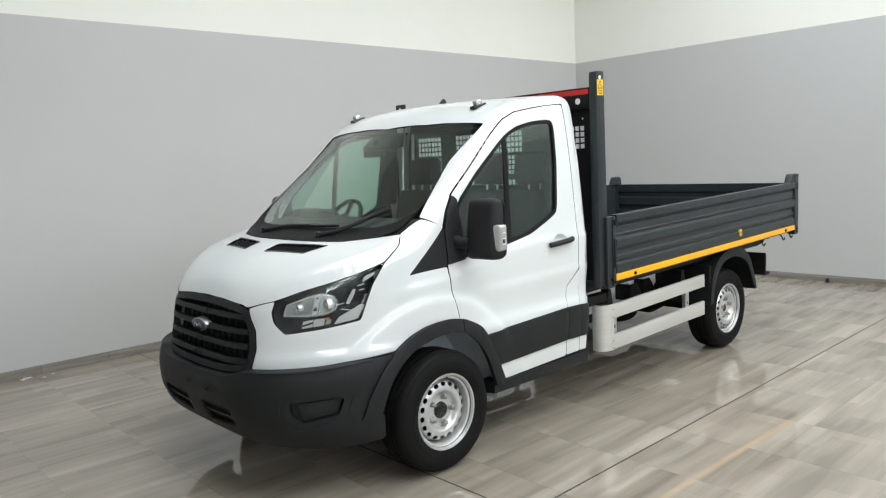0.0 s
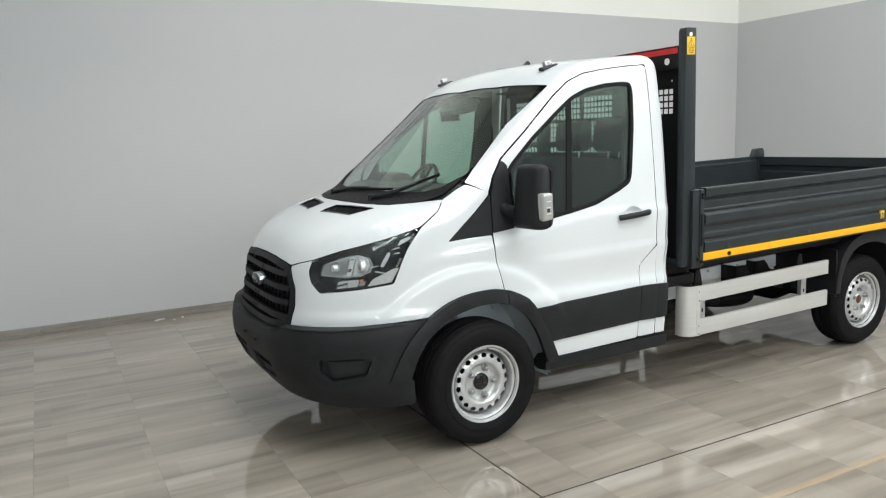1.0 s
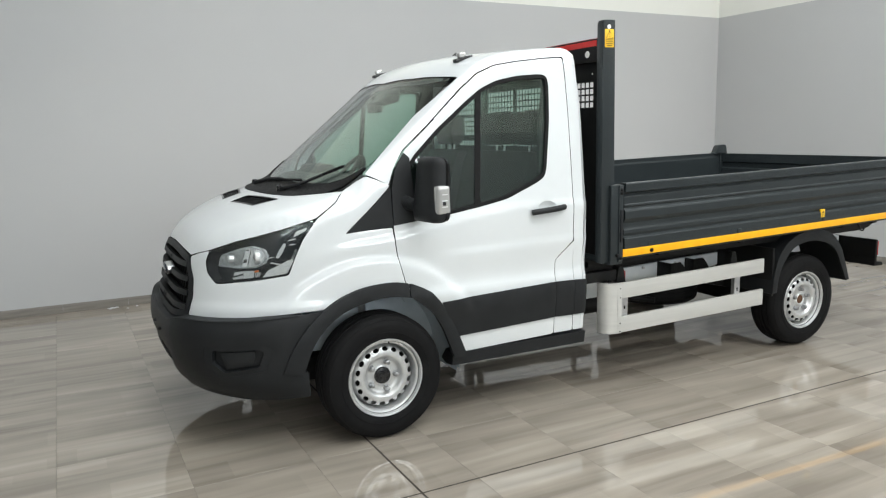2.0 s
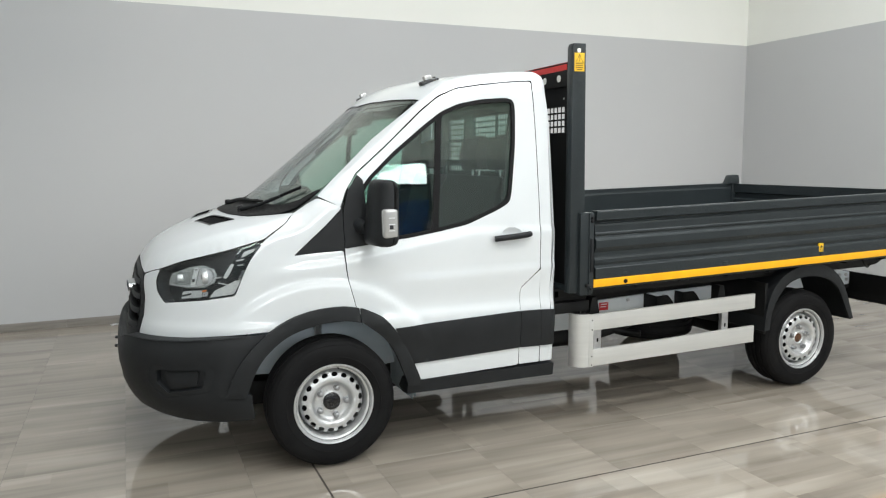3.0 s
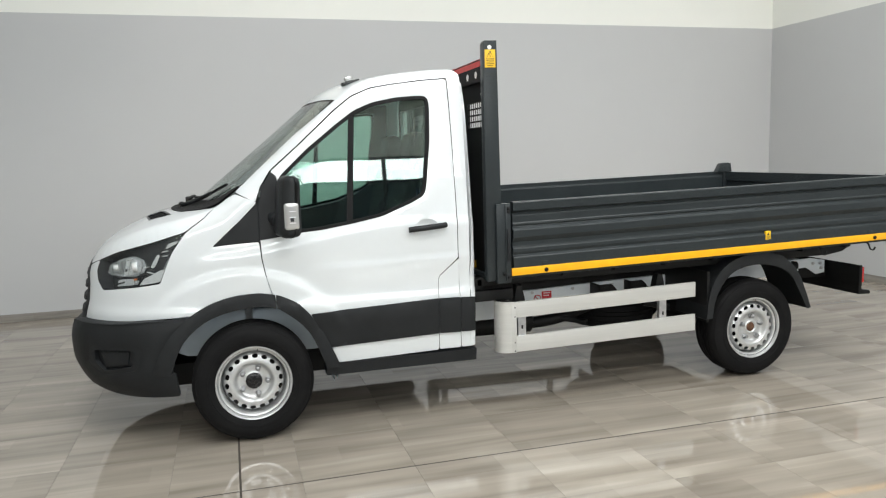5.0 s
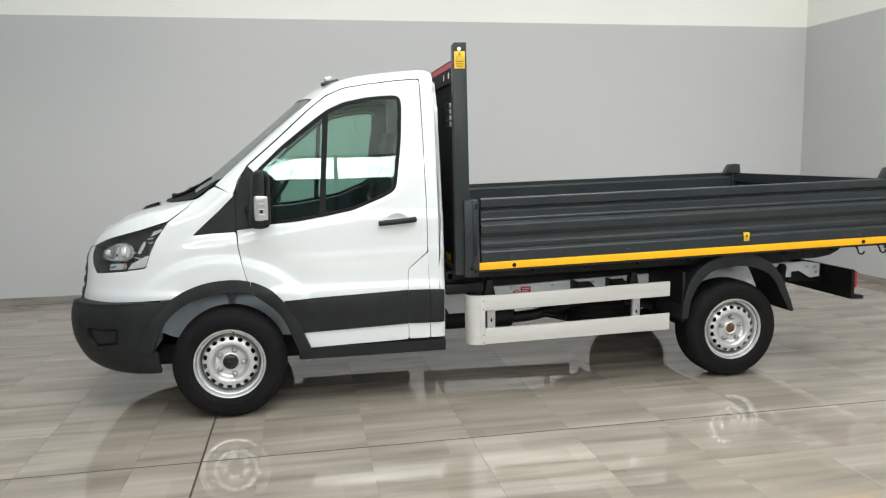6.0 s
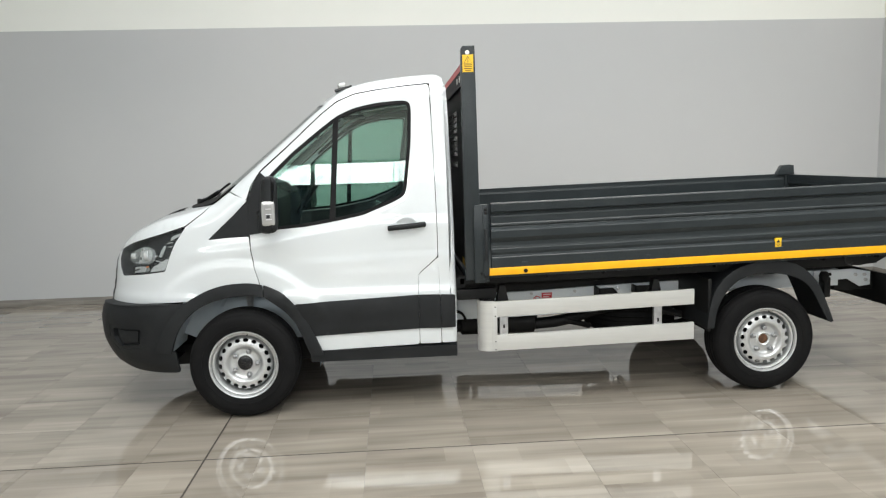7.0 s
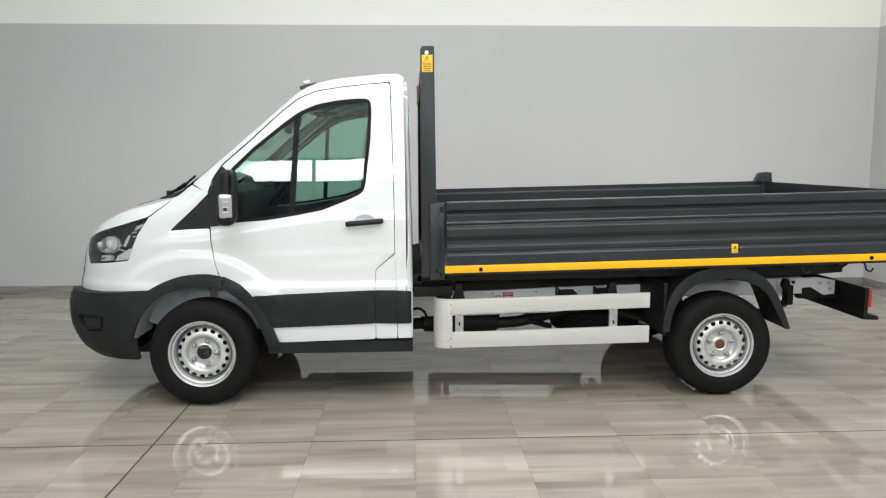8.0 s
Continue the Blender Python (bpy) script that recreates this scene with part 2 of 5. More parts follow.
CAB_TOP = curve([(-1.10, 0.97), (-0.98, 1.083), (-0.88, 1.176), (-0.78, 1.241), (-0.62, 1.314), (-0.45, 1.363), (-0.30, 1.413),
                 (-0.20, 1.493), (0.0, 1.657), (0.26, 1.872), (0.44, 2.024), (0.55, 2.106), (0.66, 2.152), (0.78, 2.178), (0.92, 2.195), (1.10, 2.210), (1.40, 2.221)])
CAB_HALF = curve([(0.20, 0.92), (0.40, 0.945), (0.60, 0.962), (0.70, 0.971), (0.79, 0.970), (0.825, 0.960), (0.86, 0.957), (1.05, 0.958), (1.20, 0.949), (1.35, 0.937), (1.70, 0.908), (2.0, 0.876), (2.25, 0.83)])
CAB_BACK = curve([(0.3, 1.405), (0.8, 1.405), (1.3, 1.397), (1.9, 1.383), (2.3, 1.365)])
ARCH_BULGE = curve([(0.28, 0.0), (0.42, 0.014), (0.50, 0.021), (0.56, 0.0225), (0.62, 0.021), (0.645, 0.018), (0.668, 0.007), (0.685, 0.001), (0.70, 0.0)])
SHOULDER = curve([(-0.60, 1.02), (-0.45, 1.06), (-0.25, 1.10), (0.07, 1.135), (0.42, 1.20), (0.72, 1.245), (0.92, 1.265), (1.40, 1.262)])


def smooth_max(a, b, k):
    h = np.clip(0.5 + 0.5 * (a - b) / k, 0, 1)
    return b + (a - b) * h + k * h * (1 - h)


def smooth_step(s):
    s = np.clip(s, 0, 1)
    return s * s * (3 - 2 * s)


def fold(drop, amount, wide, back):
    """A pressed line in a panel: it steps outwards just below the line and eases back further down."""
    return amount * smooth_step(drop / wide + 0.5) * (1 - smooth_step((drop - wide / 2) / back))


def pressed(x, z):
    """The shoulder line under the windows and the shorter line across the door."""
    return (fold(SHOULDER(x) - z, 0.008 * smooth_step((x + 0.40) / 0.35), 0.030, 0.16)
            + fold(1.02 + 0.026 * (x - 0.46) - z, 0.007 * smooth_step((x - 0.25) / 0.4), 0.028, 0.14))


def cab(x, y, z):
    """Below zero inside the cab's outer surface, about the distance from it in metres."""
    y = np.abs(y)
    narrow = 0.183 * np.clip(0.2 - x, 0, 2) ** 2
    wider = 0.026 * np.clip((x + 0.2) / 1.55, 0, 1) * smooth_step((z - 0.80) / 0.5)
    side = y - (CAB_HALF(z) + wider - narrow + ARCH_BULGE(np.hypot(x, z - 0.36) + 0.06 * x) * (z < 1.2) * smooth_step((z - 0.60) / 0.2) * smooth_step((x + 0.78) / 0.3) + pressed(x, z))
    nose = -0.978 + 0.20 * (z - 0.9) + 0.234 * y ** 3.8 - x
    body = smooth_max(side, 0.9 * nose, 0.42)
    body = smooth_max(body, x - CAB_BACK(z) + 0.012 * y ** 2, 0.045)
    top = 0.80 * (z - CAB_TOP(x - 0.17 * y ** 2 - 0.019) + 0.035 * y ** 2)
    return smooth_max(body, top, 0.075)


BUMPER_FRONT = curve([(0.20, -0.76), (0.28, -0.86), (0.36, -0.945), (0.44, -0.99), (0.52, -1.015), (0.62, -1.02), (0.72, -1.0), (0.80, -0.96)])
BUMPER_HALF = curve([(0.20, 0.93), (0.30, 0.955), (0.45, 0.968), (0.60, 0.97), (0.80, 0.966)])


def bumper(x, y, z):
    y = np.abs(y)
    side = y - BUMPER_HALF(z) + 0.113 * np.clip(-0.35 - x, 0, 2) ** 2
    front = 0.9 * (BUMPER_FRONT(z) - 0.050 + 0.207 * y ** 3.6 - x)
    return smooth_max(side, front, 0.54)


def meet(form, start, way, far=2.6, near=0.0):
    """Where rays from inside the form leave it."""
    start, way = np.broadcast_arrays(np.asarray(start, float), np.asarray(way, float))
    lo, hi = np.full(len(start), near), np.full(len(start), far)
    for _ in range(40):
        mid = (lo + hi) / 2
        out = form(*(start + mid[:, None] * way).T) > 0
        lo, hi = np.where(out, lo, mid), np.where(out, mid, hi)
    return start + hi[:, None] * way


def outward(form, p, e=1e-3):
    g = np.stack([form(*(p + d).T) - form(*(p - d).T) for d in np.eye(3) * e], 1)
    return g / np.linalg.norm(g, axis=1)[:, None]


# ---- building helpers ----
def part(name, bm, mat, parent=None, label="", smooth=True, angle=40):
    """Links a bmesh as one mesh object; edges sharper than the angle stay crisp."""
    me = bpy.data.meshes.new(name)
    if smooth:
        for f in bm.faces:
            f.smooth = True
        bm.normal_update()
        for e in bm.edges:
            if len(e.link_faces) == 2 and e.calc_face_angle(0) > radians(angle):
                e.smooth = False
    bm.to_mesh(me)
    bm.free()
    for one in mat if isinstance(mat, (list, tuple)) else (mat,):
        me.materials.append(one)
    ob = new(name, me)
    ob.parent = parent
    return tagged(ob, label)


def thing(name, label, category, at=(0, 0, 0), group="", kind=""):
    ob = new(name)
    ob.location = at
    ob.empty_display_size = 0.2
    return tagged(ob, label, category, group, kind)


def grow(bm, verts, faces):
    vs = [bm.verts.new(v) for v in verts]
    for f in faces:
        try:
            bm.faces.new([vs[i] for i in f])
        except ValueError:
            pass
    return vs


def box(x0, x1, y0, y1, z0, z1, bevel=0.0, bm=None, segments=2):
    own = bmesh.new()
    c = [(x, y, z) for x in (x0, x1) for y in (y0, y1) for z in (z0, z1)]
    grow(own, c, [(0, 1, 3, 2), (4, 6, 7, 5), (0, 4, 5, 1), (2, 3, 7, 6), (0, 2, 6, 4), (1, 5, 7, 3)])
    if bevel:
        bmesh.ops.bevel(own, geom=own.edges[:], offset=bevel, segments=segments, profile=0.6, affect="EDGES")
    return merge(bm, own)


def merge(bm, own, m=None):
    if m is not None:
        own.transform(m)
    if bm is None:
        return own
    me = bpy.data.meshes.new("scrap")
    own.to_mesh(me)
    own.free()
    bm.from_mesh(me)
    bpy.data.meshes.remove(me)
    return bm


def prism(outline, axis, a, b, bevel=0.0, bm=None):
    """A closed outline, pushed along an axis from a to b. Outlines are (y, z), (x, z) or (x, y)."""
    own = bmesh.new()
    put = {"x": lambda u, v, d: (d, u, v), "y": lambda u, v, d: (u, d, v), "z": lambda u, v, d: (u, v, d)}[axis]
    n = len(outline)
    vs = grow(own, [put(u, v, d) for d in (a, b) for u, v in outline],
              [tuple(range(n)), tuple(range(2 * n - 1, n - 1, -1))] + [(i, (i + 1) % n, (i + 1) % n + n, i + n) for i in range(n)])
    bmesh.ops.recalc_face_normals(own, faces=own.faces[:])
    if bevel:
        own.verts.index_update()
        rim = [e for e in own.edges if (e.verts[0].index < n) == (e.verts[1].index < n)]
        bmesh.ops.bevel(own, geom=rim, offset=bevel, segments=2, profile=0.6, affect="EDGES")
    return merge(bm, own)


def tube(points, radius, bm=None, sides=8, caps=True):
    """A round bar along a line of points; radius may be a list."""
    own = bmesh.new()
    pts = [Vector(p) for p in points]
    radii = radius if isinstance(radius, (list, tuple)) else [radius] * len(pts)
    rings, up = [], Vector((0.31, 0.17, 0.93))
    for i, p in enumerate(pts):
        t = (pts[min(i + 1, len(pts) - 1)] - pts[max(i - 1, 0)]).normalized()
        u = t.cross(up).normalized()
        v = t.cross(u)
        rings.append([own.verts.new(p + radii[i] * (math.cos(a) * u + math.sin(a) * v)) for a in (2 * math.pi * k / sides for k in range(sides))])
    for r, s in zip(rings, rings[1:]):
        for k in range(sides):
            own.faces.new((r[k], r[(k + 1) % sides], s[(k + 1) % sides], s[k]))
    if caps:
        own.faces.new(rings[0]), own.faces.new(rings[-1][::-1])
    bmesh.ops.recalc_face_normals(own, faces=own.faces[:])
    return merge(bm, own)


def bend(points, steps=6):
    """A smooth line through points."""
    p = [np.array(q, float) for q in points]
    p = [2 * p[0] - p[1]] + p + [2 * p[-1] - p[-2]]
    out = []
    for a, b, c, d in zip(p, p[1:], p[2:], p[3:]):
        for s in np.linspace(0, 1, steps, endpoint=False):
            out.append(tuple(0.5 * (2 * b + (c - a) * s + (2 * a - 5 * b + 4 * c - d) * s * s + (3 * b - a - 3 * c + d) * s ** 3)))
    return out + [tuple(p[-2])]


def lathe(profile, at, axis="y", seg=64, bm=None, closed=False):
    """Turns a profile of (radius, distance along the axis) round that axis."""
    own = bmesh.new()
    put = {"y": lambda r, d, a: (r * math.cos(a), d, r * math.sin(a)), "z": lambda r, d, a: (r * math.cos(a), r * math.sin(a), d),
           "x": lambda r, d, a: (d, r * math.cos(a), r * math.sin(a))}[axis]
    rings = [[own.verts.new(put(r, d, 2 * math.pi * k / seg)) for k in range(seg)] for r, d in profile]
    if closed:
        rings.append(rings[0])
    for a, b in zip(rings, rings[1:]):
        for k in range(seg):
            own.faces.new((a[k], a[(k + 1) % seg], b[(k + 1) % seg], b[k]))
    if not closed:
        for r in (rings[0], rings[-1]):
            own.faces.new(r)
    bmesh.ops.recalc_face_normals(own, faces=own.faces[:])
    return merge(bm, own, Matrix.Translation(at))


def soft(points, r=0.03, step=0.025):
    """A closed outline with its corners rounded off, in short steps."""
    p = [np.array(q, float) for q in points]
    line = []
    for a, b, c in zip(p[-1:] + p[:-1], p, p[1:] + p[:1]):
        la, lc = np.linalg.norm(a - b), np.linalg.norm(c - b)
        s, e = b + (a - b) * min(r / la, 0.5), b + (c - b) * min(r / lc, 0.5)
        line += [(1 - t) ** 2 * s + 2 * t * (1 - t) * b + t * t * e for t in (0, 0.25, 0.5, 0.75, 1)]
    out = []
    for a, b in zip(line, line[1:] + line[:1]):
        d = np.linalg.norm(b - a)
        if d > 1e-5:
            out += [a + (b - a) * k / math.ceil(d / step) for k in range(math.ceil(d / step))]
    return np.array(out)


def inset(loop, d):
    """The outline moved inwards by d."""
    area = np.sum(loop[:, 0] * np.roll(loop[:, 1], -1) - np.roll(loop[:, 0], -1) * loop[:, 1])
    t = np.roll(loop, -1, 0) - np.roll(loop, 1, 0)
    t /= np.maximum(np.linalg.norm(t, axis=1), 1e-9)[:, None]
    return loop + d * np.sign(area) * np.stack([-t[:, 1], t[:, 0]], 1)


def inside(p, loop):
    x, y, r = p[:, 0], p[:, 1], np.zeros(len(p), bool)
    for (ax, ay), (bx, by) in zip(loop, np.roll(loop, -1, 0)):
        cross = (ay > y) != (by > y)
        r ^= cross & (x < (bx - ax) * (y - ay) / (by - ay + 1e-12) + ax)
    return r


def fill(loop, holes, step):
    """Triangles over a flat outline with holes: points, faces and which points lie on a rim."""
    from mathutils.geometry import delaunay_2d_cdt
    loops = [loop, *holes]
    pts, edges = [], []
    for l in loops:
        k = len(pts)
        pts += [tuple(q) for q in l]
        edges += [(k + i, k + (i + 1) % len(l)) for i in range(len(l))]
    lo, hi = loop.min(0), loop.max(0)
    gx, gy = np.meshgrid(np.arange(lo[0] + step / 2, hi[0], step), np.arange(lo[1] + step / 2, hi[1], step))
    gx[::2] += step / 2
    g = np.stack([gx.ravel(), gy.ravel()], 1)
    keep = inside(g, loop)
    for h in holes:
        keep &= ~inside(g, h)
    edge = np.array(pts)
    near = np.array([np.min(np.hypot(*(edge - q).T)) for q in g]) > step * 0.6 if len(g) else np.zeros(0, bool)
    pts += [tuple(q) for q in g[keep & near]]
    v, _, f, *_ = delaunay_2d_cdt([Vector(q) for q in pts], edges, [], 0, 1e-6)
    v = np.array([tuple(q) for q in v])
    mid = np.array([v[list(t)].mean(0) for t in f])
    ok = inside(mid, loop)
    for h in holes:
        ok &= ~inside(mid, h)
    return v, [tuple(t) for t, k in zip(f, ok) if k]


AXIS_Z = 1.25
WAYS = {  # how a flat outline is laid onto a form: start and direction of its rays
    "side": lambda q: (np.stack([q[:, 0], 0 * q[:, 0], q[:, 1]], 1), np.array([[0, -1.0, 0]])),
    "top": lambda q: (np.stack([q[:, 0], q[:, 1], 0 * q[:, 0] + 0.95], 1), np.array([[0, 0, 1.0]])),
    "ahead": lambda q: (np.stack([0 * q[:, 0] + 0.9, q[:, 0], q[:, 1]], 1), np.array([[-1.0, 0, 0]])),
    "behind": lambda q: (np.stack([0 * q[:, 0] + 0.9, q[:, 0], q[:, 1]], 1), np.array([[1.0, 0, 0]])),
    "round": lambda q: (np.stack([0 * q[:, 0], 0 * q[:, 0], q[:, 1]], 1), np.stack([-np.cos(q[:, 0]), -np.sin(q[:, 0]), 0 * q[:, 0]], 1)),
    "corner": lambda q: (np.stack([0 * q[:, 0] + 0.9, 0 * q[:, 0], q[:, 1]], 1), np.stack([np.cos(q[:, 0]), -np.sin(q[:, 0]), 0 * q[:, 0]], 1)),
    "over": lambda q: (np.stack([q[:, 0], 0 * q[:, 0], 0 * q[:, 0] + AXIS_Z], 1), np.stack([0 * q[:, 0], -np.sin(q[:, 1]), np.cos(q[:, 1])], 1)),
}


def panel(form, way, outline, thick=0.014, lift=0.0, holes=(), step=0.04, r=0.02, edge=0.0015, mirror=False, bm=None):
    """A sheet of some thickness, cut to an outline and laid onto a form, with a slightly rolled edge. Its rim takes the second material."""
    loop = soft(outline, r)
    cuts = [soft(h, r) for h in holes]
    v, f = fill(loop, cuts, step)
    rims = np.concatenate([loop, *cuts])
    start, ray = WAYS[way](v)
    p = meet(form, start, ray)
    n = outward(form, p)
    on_rim = np.array([np.min(np.abs(rims - q).sum(1)) < 1e-5 for q in v])
    outer = p + n * (lift - edge * on_rim)[:, None]
    inner = p + n * (lift - thick)
    own = bmesh.new()
    a, b = [own.verts.new(q) for q in outer], [own.verts.new(q) for q in inner]
    count = {}
    for t in f:
        for i, j in zip(t, t[1:] + t[:1]):
            count[(i, j)] = count.get((i, j), 0) + 1
    for t in f:
        q = np.cross(outer[t[1]] - outer[t[0]], outer[t[2]] - outer[t[0]])
        turn = t if np.dot(q, n[t[0]]) > 0 else t[::-1]
        own.faces.new([a[i] for i in turn])
        own.faces.new([b[i] for i in turn[::-1]])
    for (i, j) in count:
        if (j, i) not in count:
            own.faces.new((a[i], a[j], b[j], b[i])).material_index = 1
    bmesh.ops.recalc_face_normals(own, faces=own.faces[:])
    loose = [q for q in own.verts if not q.link_faces]
    bmesh.ops.delete(own, geom=loose, context="VERTS")
    if mirror:
        own.transform(Matrix.Diagonal((1, -1, 1, 1)))
        bmesh.ops.reverse_faces(own, faces=own.faces[:])
    return merge(bm, own)


def side_y(x, z, form=cab):
    return float(-meet(form, np.array([[x, 0.0, z]]), np.array([[0, -1.0, 0]]))[0, 1])


def deg(points):
    return [(radians(a), z) for a, z in points]


# ---- the showroom ----
# X0 lies far west, unseen, so that more glazing lights the nose.
X0, X1, Y0, Y1, TOP, BAND = -7.6, 7.25, -10.6, 3.46, 5.7, 3.245


def wall(name, x0, x1, y0, y1, openings=()):
    """A wall in two colours, grey below and white above."""
    ob = thing(name, "smooth wall painted grey below and white above", "wall", kind="structure")
    part("lower_wall", box(x0, x1, y0, y1, 0, BAND), WALL_GREY, ob, smooth=False)
    part("upper_wall", box(x0, x1, y0, y1, BAND, TOP), WALL_WHITE, ob, smooth=False)
    return ob


wall("wall_north", X0 - 0.2, X1 + 0.2, Y1, Y1 + 0.2)
wall("wall_east", X1, X1 + 0.2, Y0 - 0.2, Y1)
wall("wall_west", X0 - 0.2, X0, Y0 - 0.2, Y1)
front = thing("wall_south", "showroom front wall with a wide glazed shop front", "wall", kind="structure")
part("upper_wall", box(X0, X1, Y0 - 0.2, Y0, 3.39, TOP), WALL_WHITE, front, smooth=False)
part("plinth", box(X0, X1, Y0 - 0.2, Y0, 0, 0.25), WALL_GREY, front, smooth=False)
glazing = thing("window_1", "wide shop front glazing in dark frames", "window", kind="structure")
GLAZED = 4.2
part("side_wall", box(GLAZED, X1, Y0 - 0.2, Y0, 0.25, 3.39), WALL_GREY, front, smooth=False)
for i in range(8):
    x = X0 + (GLAZED - X0) * i / 7
    part("mullion", box(max(x - 0.035, X0), min(x + 0.035, GLAZED), Y0 - 0.13, Y0 - 0.05, 0.30, 3.34, 0.004), FRAME_DARK, glazing)
    if i < 7:
        pane = part("pane", box(x + 0.035, x + (GLAZED - X0) / 7 - 0.035, Y0 - 0.095, Y0 - 0.085, 0.30, 3.34), SHOP_GLASS, glazing, smooth=False)
        pane.visible_shadow = False
for z in (0.25, 2.72, 3.34):
    part("transom", box(X0, GLAZED, Y0 - 0.135, Y0 - 0.045, z, z + 0.05, 0.004), FRAME_DARK, glazing)
ceiling = bmesh.new()  # with five slots for the added overhead strips
box(X0 - 0.2, -2.2, Y0 - 0.2, Y1 + 0.2, TOP, TOP + 0.2, 0, ceiling)
box(7.1, X1 + 0.2, Y0 - 0.2, Y1 + 0.2, TOP, TOP + 0.2, 0, ceiling)
slots = [Y0 - 0.2] + [y + k for y in OVERHEAD_STRIPS for k in (-0.5, 0.5)] + [Y1 + 0.2]
for y0, y1 in zip(slots[::2], slots[1::2]):
    box(-2.2, 7.1, y0, y1, TOP, TOP + 0.2, 0, ceiling)
tagged(part("ceiling", ceiling, CEILING, smooth=False), "plain white unseen ceiling with five slots added for overhead light", "ceiling", kind="structure")
tagged(part("ground", box(-60, 60, -90, Y0 - 0.2, -0.4, -0.15), ASPHALT, smooth=False), "grey asphalt yard outside", "ground", kind="structure")
# Stand-in building; height and dark panels made up to darken the side window's reflection.
shed = thing("warehouse", "long grey-green stand-in building with made-up dark panels across the yard", "building", (0, -34, -0.15))
part("wall", box(-48, 48, -8, 0, 0, 6.3), SHED_WALL, shed, smooth=False)
part("roof", prism([(-8.3, 6.3), (0.3, 6.3), (0.3, 6.5), (-4, 6.85), (-8.3, 6.5)], "x", -48.4, 48.4), SHED_WALL, shed, smooth=False)
for k in range(32):
    part("wall_rib", box(-46.5 + 3 * k, -46.35 + 3 * k, 0, 0.08, 0, 6.3), SHED_WALL, shed, smooth=False)
for k in range(16):
    leaf = part("roller_door", box(-46.0 + 6 * k, -43.9 + 6 * k, 0, 0.05, 0, 5.4), FRAME_DARK, shed, smooth=False)
    for z in range(9):
        part("door_slat", box(-45.95 + 6 * k, -43.95 + 6 * k, 0.05, 0.065, 0.3 + 0.56 * z, 0.82 + 0.56 * z), FRAME_DARK, leaf, smooth=False)
# Made-up block: only a blue patch reflected in the side glass is known.
block = thing("storage_container", "blue ribbed block added in the yard for a blue reflection in the side window", "container", (5.1, -13.6, -0.15))
part("body", box(-0.8, 0.8, -1.2, 1.2, 0.15, 2.75, 0.02), BLUE_STEEL, block)
for k in range(5):
    part("rib", box(-0.72 + 0.31 * k, -0.57 + 0.31 * k, 1.2, 1.23, 0.3, 2.6, 0.006), BLUE_STEEL, block)
for x in (-0.75, 0.55):
    part("foot", box(x, x + 0.2, -1.18, 1.18, 0, 0.15), BLACK_STEEL, block, smooth=False)

for name, x0, x1, y0, y1 in (("baseboard_north", X0, X1, Y1 - 0.012, Y1), ("baseboard_east", X1 - 0.012, X1, Y0, Y1 - 0.012), ("baseboard_west", X0, X0 + 0.012, Y0, Y1 - 0.012)):
    base = thing(name, "skirting of cut grey-brown wood-grain tile", "baseboard", kind="structure")
    along = (x0, x1) if x1 - x0 > 1 else (y0, y1)
    k = along[0]
    while k < along[1]:
        e = min(k + 0.6, along[1])
        b = box(k + 0.001, e - 0.001, y0, y1, 0, 0.085, 0.002) if along == (x0, x1) else box(x0, x1, k + 0.001, e - 0.001, 0, 0.085, 0.002)
        part("tile", b, SKIRTING, base)
        k += 0.6


# ---- the tipper truck: cab ----
truck = thing("tipper_truck", "white single-cab tipper truck with anthracite dropside body, parked on tiles", "truck")
# The white panels' rims are coloured black to shade the shut lines.
BODY = (PAINT_WHITE, SEAL_SHADE)
BOTH = ((False, -1), (True, 1))


def union(x, y, z):
    return np.minimum(cab(x, y, z), bumper(x, y, z))


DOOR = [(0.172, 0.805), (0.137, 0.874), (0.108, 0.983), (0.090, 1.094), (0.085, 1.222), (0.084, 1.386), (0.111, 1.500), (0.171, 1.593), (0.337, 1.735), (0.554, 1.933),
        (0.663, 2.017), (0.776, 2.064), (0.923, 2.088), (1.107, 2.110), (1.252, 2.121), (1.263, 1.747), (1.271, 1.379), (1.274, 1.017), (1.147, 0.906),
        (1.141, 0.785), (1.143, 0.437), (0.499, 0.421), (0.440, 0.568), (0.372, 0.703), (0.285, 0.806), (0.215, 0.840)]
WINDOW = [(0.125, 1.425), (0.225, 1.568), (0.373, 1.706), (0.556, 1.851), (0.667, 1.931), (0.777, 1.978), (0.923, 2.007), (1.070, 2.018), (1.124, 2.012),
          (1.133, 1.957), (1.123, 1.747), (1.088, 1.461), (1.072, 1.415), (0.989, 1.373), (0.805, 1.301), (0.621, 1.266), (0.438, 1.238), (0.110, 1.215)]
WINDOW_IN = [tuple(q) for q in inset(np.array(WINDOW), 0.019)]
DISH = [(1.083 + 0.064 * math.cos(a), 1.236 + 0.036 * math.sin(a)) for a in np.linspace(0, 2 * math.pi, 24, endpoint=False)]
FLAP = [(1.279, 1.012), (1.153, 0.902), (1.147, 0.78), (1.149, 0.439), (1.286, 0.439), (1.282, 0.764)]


def on_frame(points):
    """Places of the cab's side, given as (x, z), as (x, angle) round the cab's long axis."""
    return [(x, math.atan2(side_y(x, z), z - AXIS_Z)) for x, z in points]


